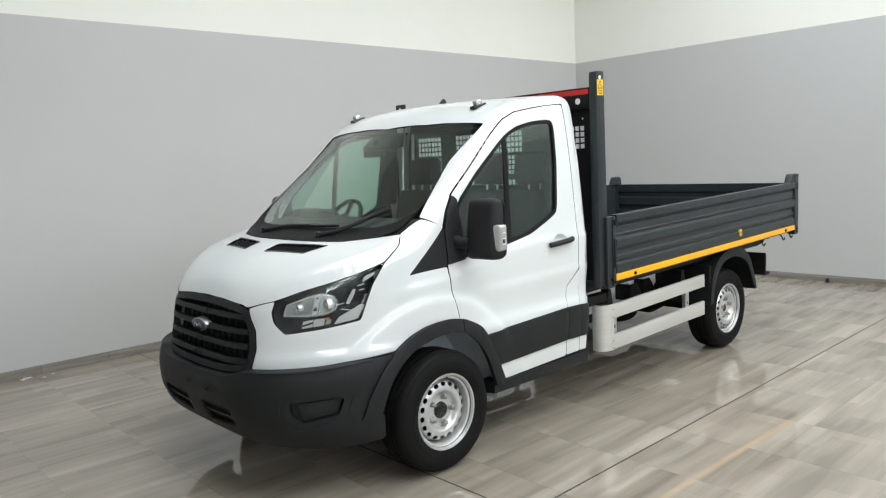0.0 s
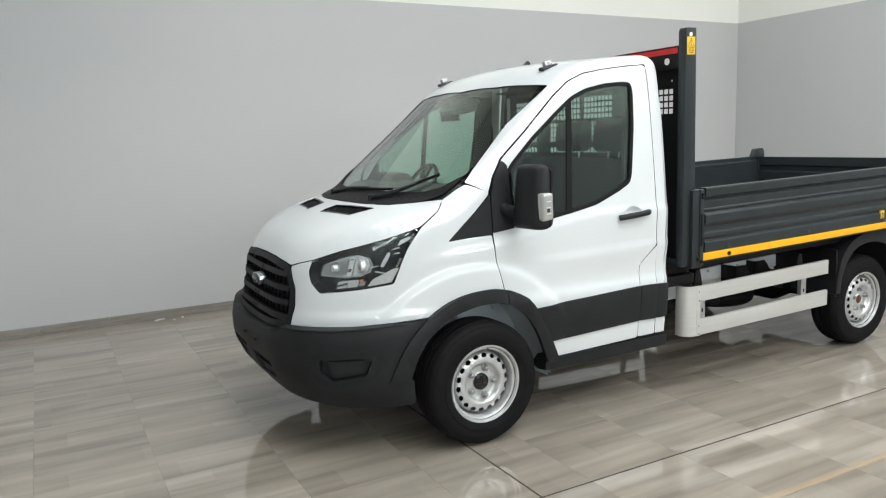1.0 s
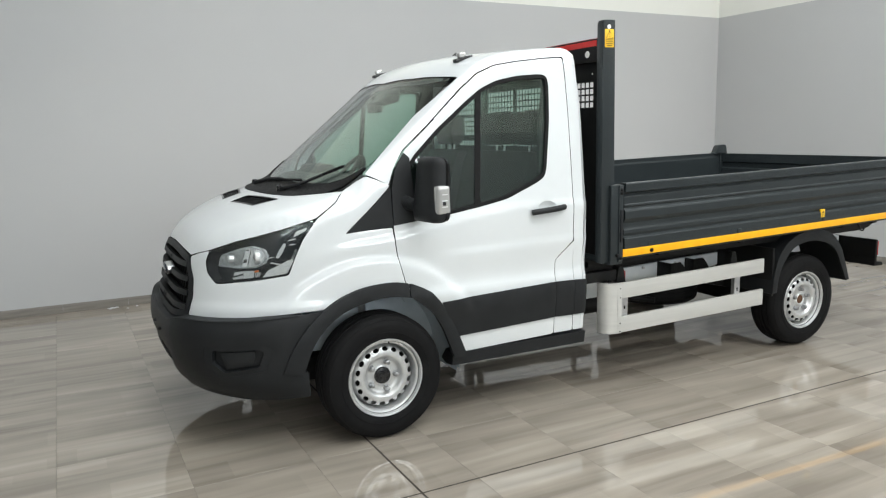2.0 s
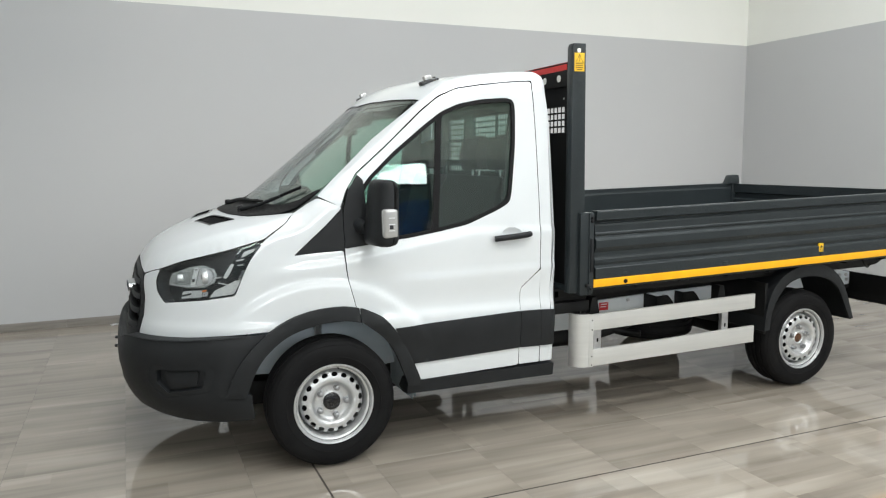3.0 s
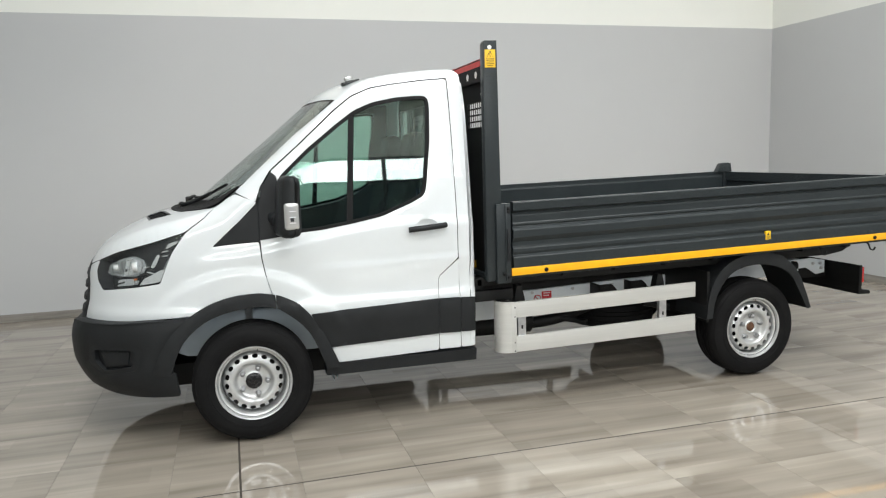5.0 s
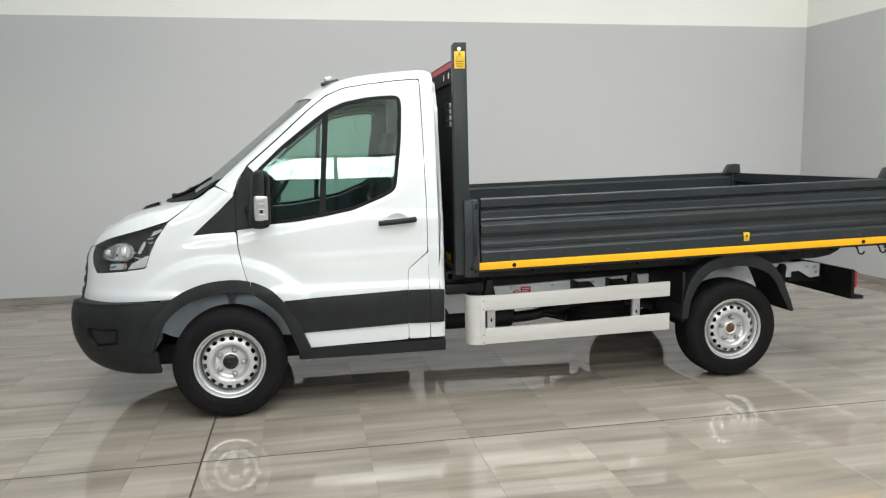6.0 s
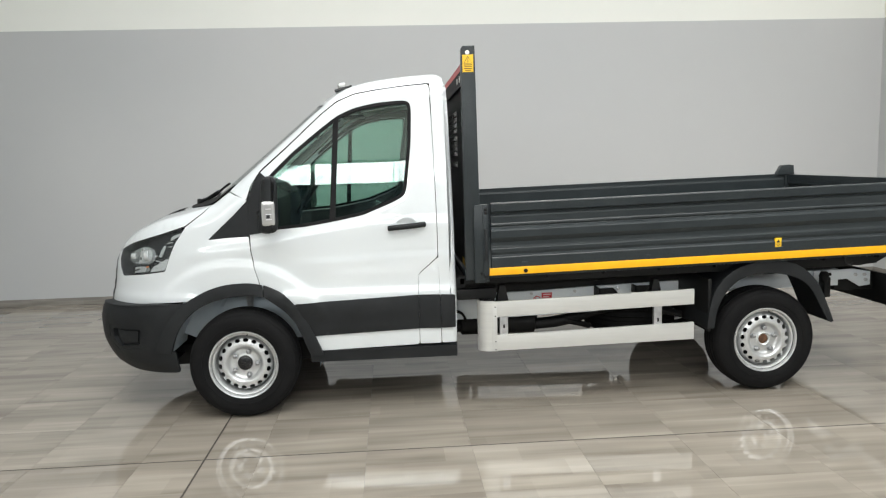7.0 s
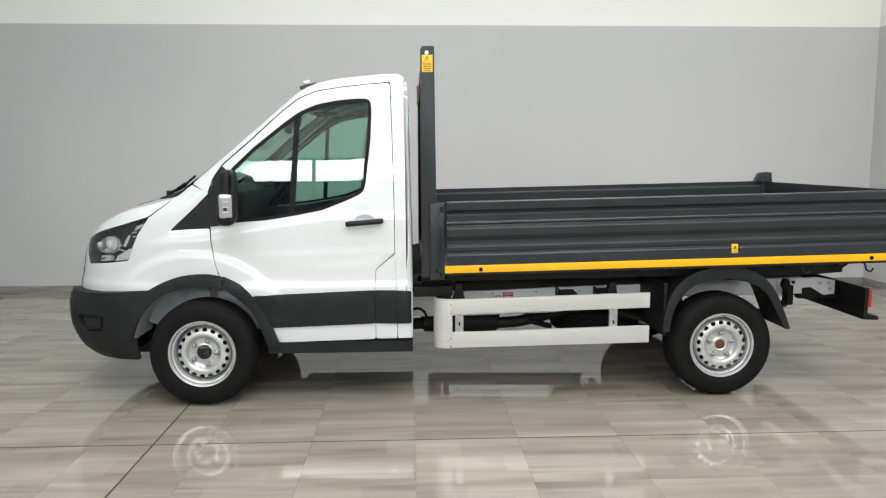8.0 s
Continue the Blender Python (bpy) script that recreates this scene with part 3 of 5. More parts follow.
EDGE = [(0.488, math.atan2(0.373, 0.766)), (0.536, math.atan2(0.62, 0.756))]
SIDE_LINE = ([(0.574, 2.005), (0.298, 1.783), (0.034, 1.547), (-0.042, 1.476), (0.068, 1.417), (0.100, 1.506), (0.162, 1.600), (0.330, 1.743), (0.549, 1.941),
                 (0.659, 2.025), (0.774, 2.072), (0.923, 2.096), (1.107, 2.118), (1.259, 2.129), (1.269, 1.747), (1.277, 1.379), (1.280, 1.017), (1.286, 0.764), (1.292, 0.439), (1.352, 0.439), (1.352, 0.90), (1.350, 1.40), (1.346, 1.90)])
SIDE = on_frame([(a + (c - a) * k / 4, b + (d - b) * k / 4) for (a, b), (c, d) in zip(SIDE_LINE, SIDE_LINE[1:]) for k in range(4)] + SIDE_LINE[-1:])
half = EDGE + SIDE + [(1.344, math.atan2(0.80, 0.92)), (1.336, 0.5)]
outline = [(0.450, 0.0)] + half + [(1.336, 0.0)] + [(x, -a) for x, a in half[::-1]]
part("cab_frame", panel(cab, "over", outline, 0.014, step=0.024, r=0.012), BODY, truck, "white roof and pillars")
rear = [(-0.925, 0.45), (0.925, 0.45), (0.945, 0.9), (0.92, 1.4), (0.87, 1.9), (0.82, 2.10), (0.74, 2.165), (0, 2.185), (-0.74, 2.165), (-0.82, 2.10), (-0.87, 1.9), (-0.92, 1.4), (-0.945, 0.9)]
rear_window = [(-0.81, 1.50), (0.81, 1.50), (0.77, 2.02), (-0.77, 2.02)]
part("cab_back", panel(cab, "behind", [(y * 0.965, z - 0.01 * (z > 2)) for y, z in rear], 0.03, -0.002, [rear_window], 0.05, 0.02), PAINT_WHITE, truck)
for flip in (False, True):
    rounding = [(64.8, 0.440), (64.8, 0.9), (64.0, 1.4), (63.0, 1.75), (60.8, 2.10), (58.0, 2.125), (59.8, 2.0), (60.6, 1.75), (61.6, 1.4), (62.0, 0.9), (62.0, 0.440)]
    part("cab_corner", panel(cab, "corner", [(radians(a), z) for a, z in rounding], 0.03, 0.0008, (), 0.013, 0.004, edge=0.0006, mirror=flip), PAINT_WHITE, truck)
part("rear_lining", panel(cab, "behind", [(y * 0.93, z - 0.03 * (z > 2)) for y, z in rear], 0.01, -0.034, [rear_window], 0.06, 0.02), TRIM, truck)
part("rear_window", panel(cab, "behind", [(y * 1.015, z + 0.015 * (1 if z > 1.7 else -1)) for y, z in rear_window], 0.005, -0.012, (), 0.2, 0.05), SHOP_GLASS, truck).visible_shadow = False

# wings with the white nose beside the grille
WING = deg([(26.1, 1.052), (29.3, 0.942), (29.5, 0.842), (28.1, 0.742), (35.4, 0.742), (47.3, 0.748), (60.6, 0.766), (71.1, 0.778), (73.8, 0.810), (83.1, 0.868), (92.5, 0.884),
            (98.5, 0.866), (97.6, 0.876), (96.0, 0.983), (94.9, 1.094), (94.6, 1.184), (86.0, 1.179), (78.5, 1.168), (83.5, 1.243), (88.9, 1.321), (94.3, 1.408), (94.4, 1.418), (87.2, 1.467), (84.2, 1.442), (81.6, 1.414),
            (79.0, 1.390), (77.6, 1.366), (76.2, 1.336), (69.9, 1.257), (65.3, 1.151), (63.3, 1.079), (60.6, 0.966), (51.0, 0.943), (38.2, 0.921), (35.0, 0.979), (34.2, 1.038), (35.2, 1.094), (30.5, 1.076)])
SHUT = deg([(0, 1.090), (12, 1.085), (22, 1.071), (25.7, 1.060), (30.5, 1.081), (35.2, 1.098), (43.4, 1.143), (58.0, 1.203), (69.4, 1.259), (76.0, 1.340), (77.4, 1.370), (79.2, 1.391)])
SHUT = [(a + (c - a) * k / 4, b + (d - b) * k / 4) for (a, b), (c, d) in zip(SHUT, SHUT[1:]) for k in range(4)] + SHUT[-1:]
BONNET = [(x, -y) for x, y, z in meet(cab, *WAYS["round"](np.array(SHUT)))] + [(-0.226, 0.735), (-0.336, 0.56), (-0.409, 0.3), (-0.431, 0.08)]
LAMP = deg([(69.7, 1.256), (65.1, 1.150), (63.1, 1.078), (60.4, 0.969), (51.0, 0.946), (38.1, 0.925), (35.5, 0.980), (34.7, 1.038), (35.8, 1.097), (43.4, 1.141), (58.0, 1.201)])
VENT = [(-0.607, 0.115), (-0.510, 0.115), (-0.434, 0.510), (-0.555, 0.452)]
VENT_FAR = [(x, -y) for x, y in VENT]
bonnet = part("bonnet", panel(cab, "top", BONNET + [(x, -y) for x, y in BONNET[::-1][:-1]], 0.014, step=0.026, r=0.015, edge=0.002, holes=[VENT, VENT_FAR]), BODY, truck)
for v in (VENT, VENT_FAR):
    vent = part("bonnet_vent", panel(cab, "top", v, 0.008, -0.022, (), 0.05, 0.012), PLASTIC, bonnet, "black mesh vent")
    part("vent_rim", panel(cab, "top", [tuple(q) for q in inset(np.array(v), -0.008)], 0.012, 0.002, [[tuple(q) for q in inset(np.array(v), 0.004)]], 0.05, 0.008), PLASTIC_GLOSS, bonnet)
    grid = bmesh.new()
    (ax, ay), (bx, by), (cx, cy), (dx, dy) = v
    for k in range(1, 16):
        s = k / 16
        p, q = (ax + (dx - ax) * s, ay + (dy - ay) * s), (bx + (cx - bx) * s, by + (cy - by) * s)
        line = meet(cab, [(p[0] + (q[0] - p[0]) * t, p[1] + (q[1] - p[1]) * t, 0.95) for t in np.linspace(0, 1, 6)], [[0, 0, 1.0]])
        tube([tuple(c - (0, 0, 0.013)) for c in line], 0.0022, grid, 5)
    for k in range(1, 7):
        s = k / 7
        p, q = (ax + (bx - ax) * s, ay + (by - ay) * s), (dx + (cx - dx) * s, dy + (cy - dy) * s)
        line = meet(cab, [(p[0] + (q[0] - p[0]) * t, p[1] + (q[1] - p[1]) * t, 0.95) for t in np.linspace(0, 1, 12)], [[0, 0, 1.0]])
        tube([tuple(c - (0, 0, 0.013)) for c in line], 0.0022, grid, 5)
    part("vent_grid", grid, SEAL_SHADE, bonnet)

# windscreen, cowl and wipers
GLASS_EDGE = [(0.0, 1.425), (0.40, 1.422), (0.64, 1.428), (0.745, 1.458), (0.802, 1.50), (0.815, 1.55), (0.800, 1.70), (0.775, 1.85), (0.748, 1.985), (0.725, 2.006), (0.60, 2.016), (0.373, 2.020), (0.0, 2.018)]
screen = GLASS_EDGE + [(-y, z) for y, z in GLASS_EDGE[::-1] if y]
windscreen = part("windscreen", panel(cab, "ahead", [tuple(q) for q in inset(np.array(screen), -0.009)], 0.005, -0.004, (), 0.026, 0.03), (GLASS, SEAL_SHADE), truck, "green-tinted windscreen")
windscreen.visible_shadow = False
COWL = [(0.0, 1.357), (0.30, 1.355), (0.56, 1.357), (0.735, 1.378), (0.795, 1.412), (0.822, 1.462), (0.826, 1.51), (0.806, 1.502), (0.748, 1.450), (0.64, 1.420), (0.40, 1.414), (0.0, 1.417)]
COWL = [(p[0], p[1]) for p in meet(cab, *WAYS["ahead"](np.array([(a + (c - a) * k / 3, b + (d - b) * k / 3) for (a, b), (c, d) in zip(COWL, COWL[1:]) for k in range(3)] + COWL[-1:])))]
part("cowl", panel(cab, "top", COWL + [(x, -y) for x, y in COWL[::-1] if y > 0.001], 0.014, 0.005, (), 0.025, 0.015), SEAL_SHADE, truck, "black plastic scuttle panel")


def on_screen(y, z, off):
    p = meet(cab, np.array([[0.9, y, z]]), np.array([[-1.0, 0, 0]]))
    return tuple((p + off * outward(cab, p))[0])


for foot, elbow, tip in (((-0.33, 1.372), (-0.45, 1.392), (-0.66, 1.505)), ((0.32, 1.375), (0.12, 1.402), (-0.37, 1.418))):
    wiper = part("wiper", tube([on_screen(*foot, 0.014), on_screen(*elbow, 0.022), on_screen((elbow[0] + tip[0]) / 2, (elbow[1] + tip[1]) / 2, 0.024)], [0.014, 0.010, 0.008]), PLASTIC, truck, "black wiper arm")
    a, b = (elbow[0] + 0.06, elbow[1] + 0.0), (tip[0], tip[1])
    part("wiper_blade", tube([on_screen(a[0] + (b[0] - a[0]) * s, a[1] + (b[1] - a[1]) * s, 0.016) for s in np.linspace(0, 1, 9)], 0.0085, sides=6), SEAL_SHADE, wiper)
    part("wiper_pivot", lathe([(0.02, 0), (0.02, 0.03), (0.012, 0.036)], on_screen(*foot, 0.0), "z", 16), PLASTIC_GLOSS, wiper)

for flip, s in BOTH:
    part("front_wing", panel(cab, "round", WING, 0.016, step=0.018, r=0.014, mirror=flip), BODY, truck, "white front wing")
    # black corner trim ahead of the door
    part("corner_trim", panel(cab, "side", [(-0.182, 1.170), (-0.012, 1.318), (0.079, 1.406), (0.0815, 1.190)], 0.012, -0.001, (), 0.05, 0.008, mirror=flip), PLASTIC, truck, "black triangular trim")

    # headlight
    lamp = part("headlight", panel(cab, "round", LAMP, 0.03, -0.075, (), 0.04, 0.02, mirror=flip), LAMP_BLACK, truck, "clear headlight with black bezel")
    lens = part("lens", panel(cab, "round", LAMP, 0.004, 0.0, (), 0.03, 0.018, mirror=flip), LENS, lamp)
    lens.visible_shadow = False
    walls = bmesh.new()
    loop = soft(LAMP, 0.018, 0.02)
    p0 = meet(cab, *WAYS["round"](loop))
    nn = outward(cab, p0)
    a, b = p0 - nn * 0.004, p0 - nn * 0.085
    grow(walls, [tuple(q * (1, -s, 1)) for q in np.concatenate([a, b])], [(i, (i + 1) % len(a), (i + 1) % len(a) + len(a), i + len(a)) for i in range(len(a))])
    part("bezel", walls, LAMP_BLACK, lamp)

    for name, points, mat, lift in (
            ("lamp_chamber", [(37.0, 1.013), (44.5, 1.003), (50.4, 1.006), (53.6, 1.030), (54.4, 1.070), (53.4, 1.106), (49.8, 1.126), (45.0, 1.117), (37.8, 1.080)], LAMP_RIM, -0.046),
            ("main_reflector", [(37.6, 1.022), (42.5, 1.016), (45.6, 1.022), (47.0, 1.106), (45.0, 1.108), (38.6, 1.075)], LAMP_GLINTS, -0.036),
            ("bulb_shield", [(46.0, 1.012), (47.6, 1.013), (49.0, 1.114), (47.4, 1.111)], CHROME_BRIGHT, -0.028),
            ("shield_slot", [(46.5, 1.034), (47.5, 1.035), (47.8, 1.054), (46.8, 1.053)], INK, -0.0268),
            ("shield_slot", [(47.5, 1.098), (48.4, 1.099), (48.5, 1.107), (47.6, 1.105)], INK, -0.0268),
            ("dip_lens", [(47.9, 1.014), (50.2, 1.016), (52.4, 1.033), (53.4, 1.066), (52.8, 1.097), (50.8, 1.114), (49.3, 1.114)], REFLECTOR, -0.030),
            ("lower_reflector", [(42.8, 0.945), (46.0, 0.950), (46.4, 0.990), (43.4, 0.983)], CHROME_BRIGHT, -0.032),
            ("lower_divider", [(42.8, 0.953), (46.3, 0.968), (46.3, 0.978), (42.8, 0.963)], INK, -0.0305),
            ("lower_lens", [(46.2, 0.950), (49.6, 0.956), (49.9, 0.992), (46.6, 0.990)], REFLECTOR, -0.031),
            ("side_lamp", [(49.8, 0.957), (51.6, 0.961), (52.0, 0.985), (50.1, 0.984)], LAMP_GLINTS, -0.030),
            ("amber_reflector", [(49.9, 0.984), (51.2, 0.986), (51.4, 0.995), (50.1, 0.993)], AMBER, -0.028),
            ("corner_reflector", [(52.5, 0.956), (56.4, 0.965), (57.6, 1.020), (54.2, 0.994)], CHROME_BRIGHT, -0.022),
            ("corner_reflector", [(56.5, 0.965), (60.0, 0.975), (62.4, 1.046), (60.6, 1.046), (57.4, 1.018)], CHROME_BRIGHT, -0.019),
            ("day_light_strip", [(61.0, 1.04), (61.8, 1.04), (63.6, 1.100), (62.8, 1.104)], LAMP_GLINTS, -0.024),
            ("curved_fin", [(56.6, 1.060), (57.6, 1.054), (58.8, 1.085), (60.0, 1.130), (59.2, 1.136), (57.6, 1.095)], CHROME_BRIGHT, -0.030),
            ("cross_fin", [(54.9, 1.030), (58.2, 1.018), (58.4, 1.024), (55.1, 1.036)], CHROME_BRIGHT, -0.030),
            ("cross_fin", [(53.6, 1.052), (56.2, 1.062), (56.0, 1.067), (53.8, 1.058)], CHROME_BRIGHT, -0.030),
            ("upper_shard", [(61.0, 1.122), (63.0, 1.126), (62.8, 1.132), (61.0, 1.128)], CHROME_BRIGHT, -0.030),
            ("upper_shard", [(60.6, 1.146), (63.2, 1.154), (63.0, 1.160), (60.6, 1.152)], CHROME_BRIGHT, -0.030),
            ("upper_shard", [(62.2, 1.164), (66.2, 1.196), (66.8, 1.214), (63.2, 1.196)], CHROME_BRIGHT, -0.026),
            ("upper_chrome", [(66.0, 1.180), (66.8, 1.178), (68.2, 1.224), (67.4, 1.226)], LAMP_GLINTS, -0.026)):
        part(name, panel(cab, "round", deg(points), 0.006, lift, (), 0.03, 0.005, mirror=flip), mat, lamp)
    for turn, z, r in ((42.2, 1.056, 0.011), (50.6, 1.066, 0.021)):
        at = meet(cab, *WAYS["round"](np.array([[radians(turn), z]])))[0]
        at = (at - outward(cab, at[None])[0] * 0.030) * (1, -s, 1)
        part("bulb", lathe([(0.001, -r * 0.8), (r * 0.5, -r * 0.7), (r * 0.85, -r * 0.4), (r, 0.0), (r * 1.15, 0.004)], tuple(at), "x", 20), LAMP_CLEAR, lamp)
        part("bulb_ring", lathe([(r * 1.25, 0.006), (r * 1.4, -0.008), (r * 1.6, -0.011), (r * 1.75, -0.006), (r * 1.75, 0.016)], tuple(at), "x", 28), CHROME_BRIGHT, lamp)

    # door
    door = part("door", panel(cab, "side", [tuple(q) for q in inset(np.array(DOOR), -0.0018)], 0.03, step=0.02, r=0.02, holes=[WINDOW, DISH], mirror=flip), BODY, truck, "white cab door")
    lining = [(0.12, 0.91), (0.09, 1.10), (0.10, 1.21), (0.438, 1.232), (0.62, 1.260), (0.80, 1.295), (0.985, 1.368), (1.07, 1.42), (1.16, 1.45), (1.2, 1.0), (1.1, 0.86), (1.1, 0.46), (0.55, 0.46), (0.48, 0.74), (0.34, 0.86)]
    part("door_lining", panel(cab, "side", lining, 0.05, -0.032, (), 0.08, 0.03, mirror=flip), TRIM, door)
    upper = [(0.37, 1.712), (0.555, 1.857), (0.67, 1.938), (0.78, 1.985), (0.925, 2.014), (1.07, 2.025), (1.134, 2.016), (1.085, 1.747), (1.055, 1.43), (1.24, 1.45), (1.235, 2.09), (0.92, 2.06), (0.66, 1.985), (0.355, 1.738)]
    part("frame_lining", panel(cab, "side", upper, 0.03, -0.032, (), 0.05, 0.01, mirror=flip), TRIM, door)
    glass = part("side_window", panel(cab, "side", [tuple(q) for q in inset(np.array(WINDOW), 0.008)], 0.005, -0.010, (), 0.05, 0.03, mirror=flip), (DOOR_GLASS, SEAL_SHADE), door, "green-tinted side window")
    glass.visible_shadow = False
    part("window_seal", panel(cab, "side", [tuple(q) for q in inset(np.array(WINDOW), -0.003)], 0.012, 0.001, [WINDOW_IN], 0.05, 0.03, mirror=flip), SEAL_SHADE, door)
    part("window_bar", panel(cab, "side", [(0.637, 1.905), (0.672, 1.93), (0.628, 1.268), (0.590, 1.262)], 0.012, -0.004, (), 0.04, 0.004, mirror=flip), SEAL_SHADE, door, "black upright window bar")
    part("mirror_patch", panel(cab, "side", [(0.0835, 1.195), (0.082, 1.386), (0.109, 1.501), (0.166, 1.588), (0.196, 1.560), (0.205, 1.45), (0.222, 1.212)], 0.02, 0.006, (), 0.02, 0.008, mirror=flip), PLASTIC, door)

    # handle in its cup
    bowl = bmesh.new()
    v, f = fill(soft(DISH, 0.02), [], 0.012)
    p = meet(cab, *WAYS["side"](v))
    deep = np.clip(1 - ((v[:, 0] - 1.083) / 0.064) ** 2 - ((v[:, 1] - 1.236) / 0.036) ** 2, 0, 1)
    grow(bowl, [tuple(q * (1, -s, 1)) for q in p - outward(cab, p) * (0.0005 + 0.022 * deep ** 0.7)[:, None]], f)
    bmesh.ops.recalc_face_normals(bowl, faces=bowl.faces[:])
    part("handle_cup", bowl, PAINT_WHITE, door)
    y = side_y(1.08, 1.22)
    grip = bend([(0.966, -y - 0.010, 1.209), (1.01, -y - 0.026, 1.215), (1.09, -y - 0.030, 1.221), (1.165, -y - 0.026, 1.227), (1.198, -y - 0.010, 1.229)], 5)
    bm = tube(grip, 0.0175, None, 12)
    bm.transform(Matrix.Diagonal((1, -s, 1, 1)))
    part("door_handle", bm, PLASTIC, door, "black pull handle")
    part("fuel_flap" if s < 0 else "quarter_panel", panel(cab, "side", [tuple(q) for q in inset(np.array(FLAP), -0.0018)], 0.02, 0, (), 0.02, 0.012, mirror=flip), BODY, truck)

    # rubbing strips, wheel arch trims and sill
    for strip in ([(0.350, 0.742), (1.144, 0.770), (1.144, 0.546), (0.462, 0.523), (0.415, 0.615)], [(1.146, 0.770), (1.2845, 0.767), (1.2865, 0.543), (1.147, 0.546)], [(1.2865, 0.767), (1.378, 0.762), (1.378, 0.543), (1.2885, 0.543)]):
        part("rubbing_strip", panel(cab, "side", strip, 0.02, 0.013, (), 0.022, 0.008, edge=0.003, mirror=flip), PLASTIC, truck, "black side moulding")
    ahead = [(-0.563, 0.449), (-0.499, 0.598), (-0.398, 0.726), (-0.273, 0.816), (-0.117, 0.874), (0.043, 0.889), (0.148, 0.874), (0.152, 0.792), (0.066, 0.808), (-0.084, 0.796), (-0.238, 0.749), (-0.354, 0.659), (-0.416, 0.561), (-0.458, 0.442)]
    aft = [(0.153, 0.872), (0.185, 0.862), (0.285, 0.806), (0.372, 0.703), (0.446, 0.568), (0.508, 0.421), (0.514, 0.395), (0.432, 0.400), (0.399, 0.491), (0.349, 0.607), (0.280, 0.700), (0.175, 0.784), (0.157, 0.791)]
    for shape in (bend(ahead[:7], 4) + bend(ahead[7:], 4), bend(aft[:7], 4) + bend(aft[7:], 4)):
        part("wheel_arch_trim", panel(union, "side", shape, 0.035, 0.016, (), 0.03, 0.008, edge=0.007, mirror=flip), PLASTIC, truck, "black wheel arch trim")
    bm = prism([(-0.945, 0.345), (-0.955, 0.42), (-0.86, 0.43), (-0.80, 0.36), (-0.86, 0.335)], "x", 0.43, 1.392, 0.008)
    bm.transform(Matrix.Diagonal((1, -s, 1, 1)))
    part("sill", bm, PLASTIC, truck, "black plastic sill")

    # inner wheel arch
    arch = bmesh.new()
    rows = [[(0.485 * math.cos(a), -s * -w, 0.36 + 0.475 * math.sin(a)) for a in np.linspace(radians(-8), radians(172), 28)] for w in (-0.50, -0.70, -0.90)]
    grow(arch, [q for r in rows for q in r] + [(x * 1.04, y, z + 0.012) for r in rows for x, y, z in r], [(r * 28 + i, r * 28 + i + 1, (r + 1) * 28 + i + 1, (r + 1) * 28 + i) for r in (0, 1, 3, 4) for i in range(27)])
    part("wheel_arch", arch, WING_PRIMER, truck, "grey primed inner wheel arch")
    bm = prism([(-0.47, 0.50), (-0.50, 0.62), (-0.40, 0.86), (0.40, 0.86), (0.50, 0.62), (0.49, 0.44), (0.40, 0.43), (-0.38, 0.46)], "y", *sorted((0.585 * s, 0.595 * s)))
    part("inner_wing", bm, WING_PRIMER, truck)
    for x, turn in ((-0.17, 0.5), (0.26, -0.6)):
        rib = box(-0.010, 0.010, -0.006, 0.006, -0.07, 0.07, 0.004)
        rib.transform(Matrix.Translation((x, 0.600 * s, 0.735)) @ Matrix.Rotation(turn, 4, "Y"))
        part("wing_rib", rib, WING_PRIMER, truck)
    part("spring_strut", lathe([(0.022, 0), (0.022, 0.10), (0.026, 0.11), (0.026, 0.17), (0.018, 0.18), (0.018, 0.22)], (0.0, 0.63 * s, 0.60), "z", 16), STEEL, truck)

    # mirror
    mirror = part("door_mirror", box(-0.070, 0.064, -0.13, 0.13, -0.174, 0.172, 0.056, segments=7), PLASTIC, truck, "black door mirror housing with clear indicator")
    for v in mirror.data.vertices:
        k = (v.co.z + 0.175) / 0.35
        v.co.x = v.co.x * (1.0 - 0.25 * k) + 0.02 * k + (0.05 * (v.co.y / 0.125) ** 2 * (1 if v.co.x < 0 else 0.3))
        v.co.y *= 1.0 - 0.10 * k
    mirror.location = (0.218, 1.105 * s, 1.394)
    mirror.rotation_euler = (0, 0, radians(8) * -s)
    bm = box(0.055, 0.064, -0.105, 0.105, -0.06, 0.135, 0.003)
    part("mirror_glass", bm, MIRROR, mirror)
    part("mirror_glass", box(0.055, 0.066, -0.10, 0.10, -0.145, -0.07, 0.003), MIRROR, mirror)
    bm = box(-0.024, 0.058, *sorted((0.078 * s, 0.132 * s)), -0.126, 0.026, 0.024, segments=4)
    indicator = part("indicator", bm, LAMP_CLEAR, mirror, "clear indicator lens")
    for z in (-0.098, -0.066, -0.034):
        part("lens_rib", box(0.0, 0.036, *sorted((0.120 * s, 0.1328 * s)), z + 0.010, z + 0.016, 0.003), STEEL, indicator)
    part("bulb", box(0.004, 0.026, *sorted((0.118 * s, 0.1335 * s)), -0.078, -0.056, 0.004), LAMP_BLACK, indicator)
    arm = tube(bend([(0.16, 0.92 * s, 1.33), (0.175, 0.97 * s, 1.31), (0.19, 1.03 * s, 1.31)], 4), [0.036] * 9, None, 12)
    part("mirror_arm", arm, PLASTIC, truck)

    # roof lamp
    base = meet(cab, np.array([[0.70, 0.645 * -s * -1, 0.95]]), np.array([[0, 0, 1.0]]))[0]
    light = part("roof_marker_lamp", box(-0.062, 0.058, -0.022, 0.022, -0.012, 0.010, 0.008, segments=3), PLASTIC_GLOSS, truck, "small roof marker lamp")
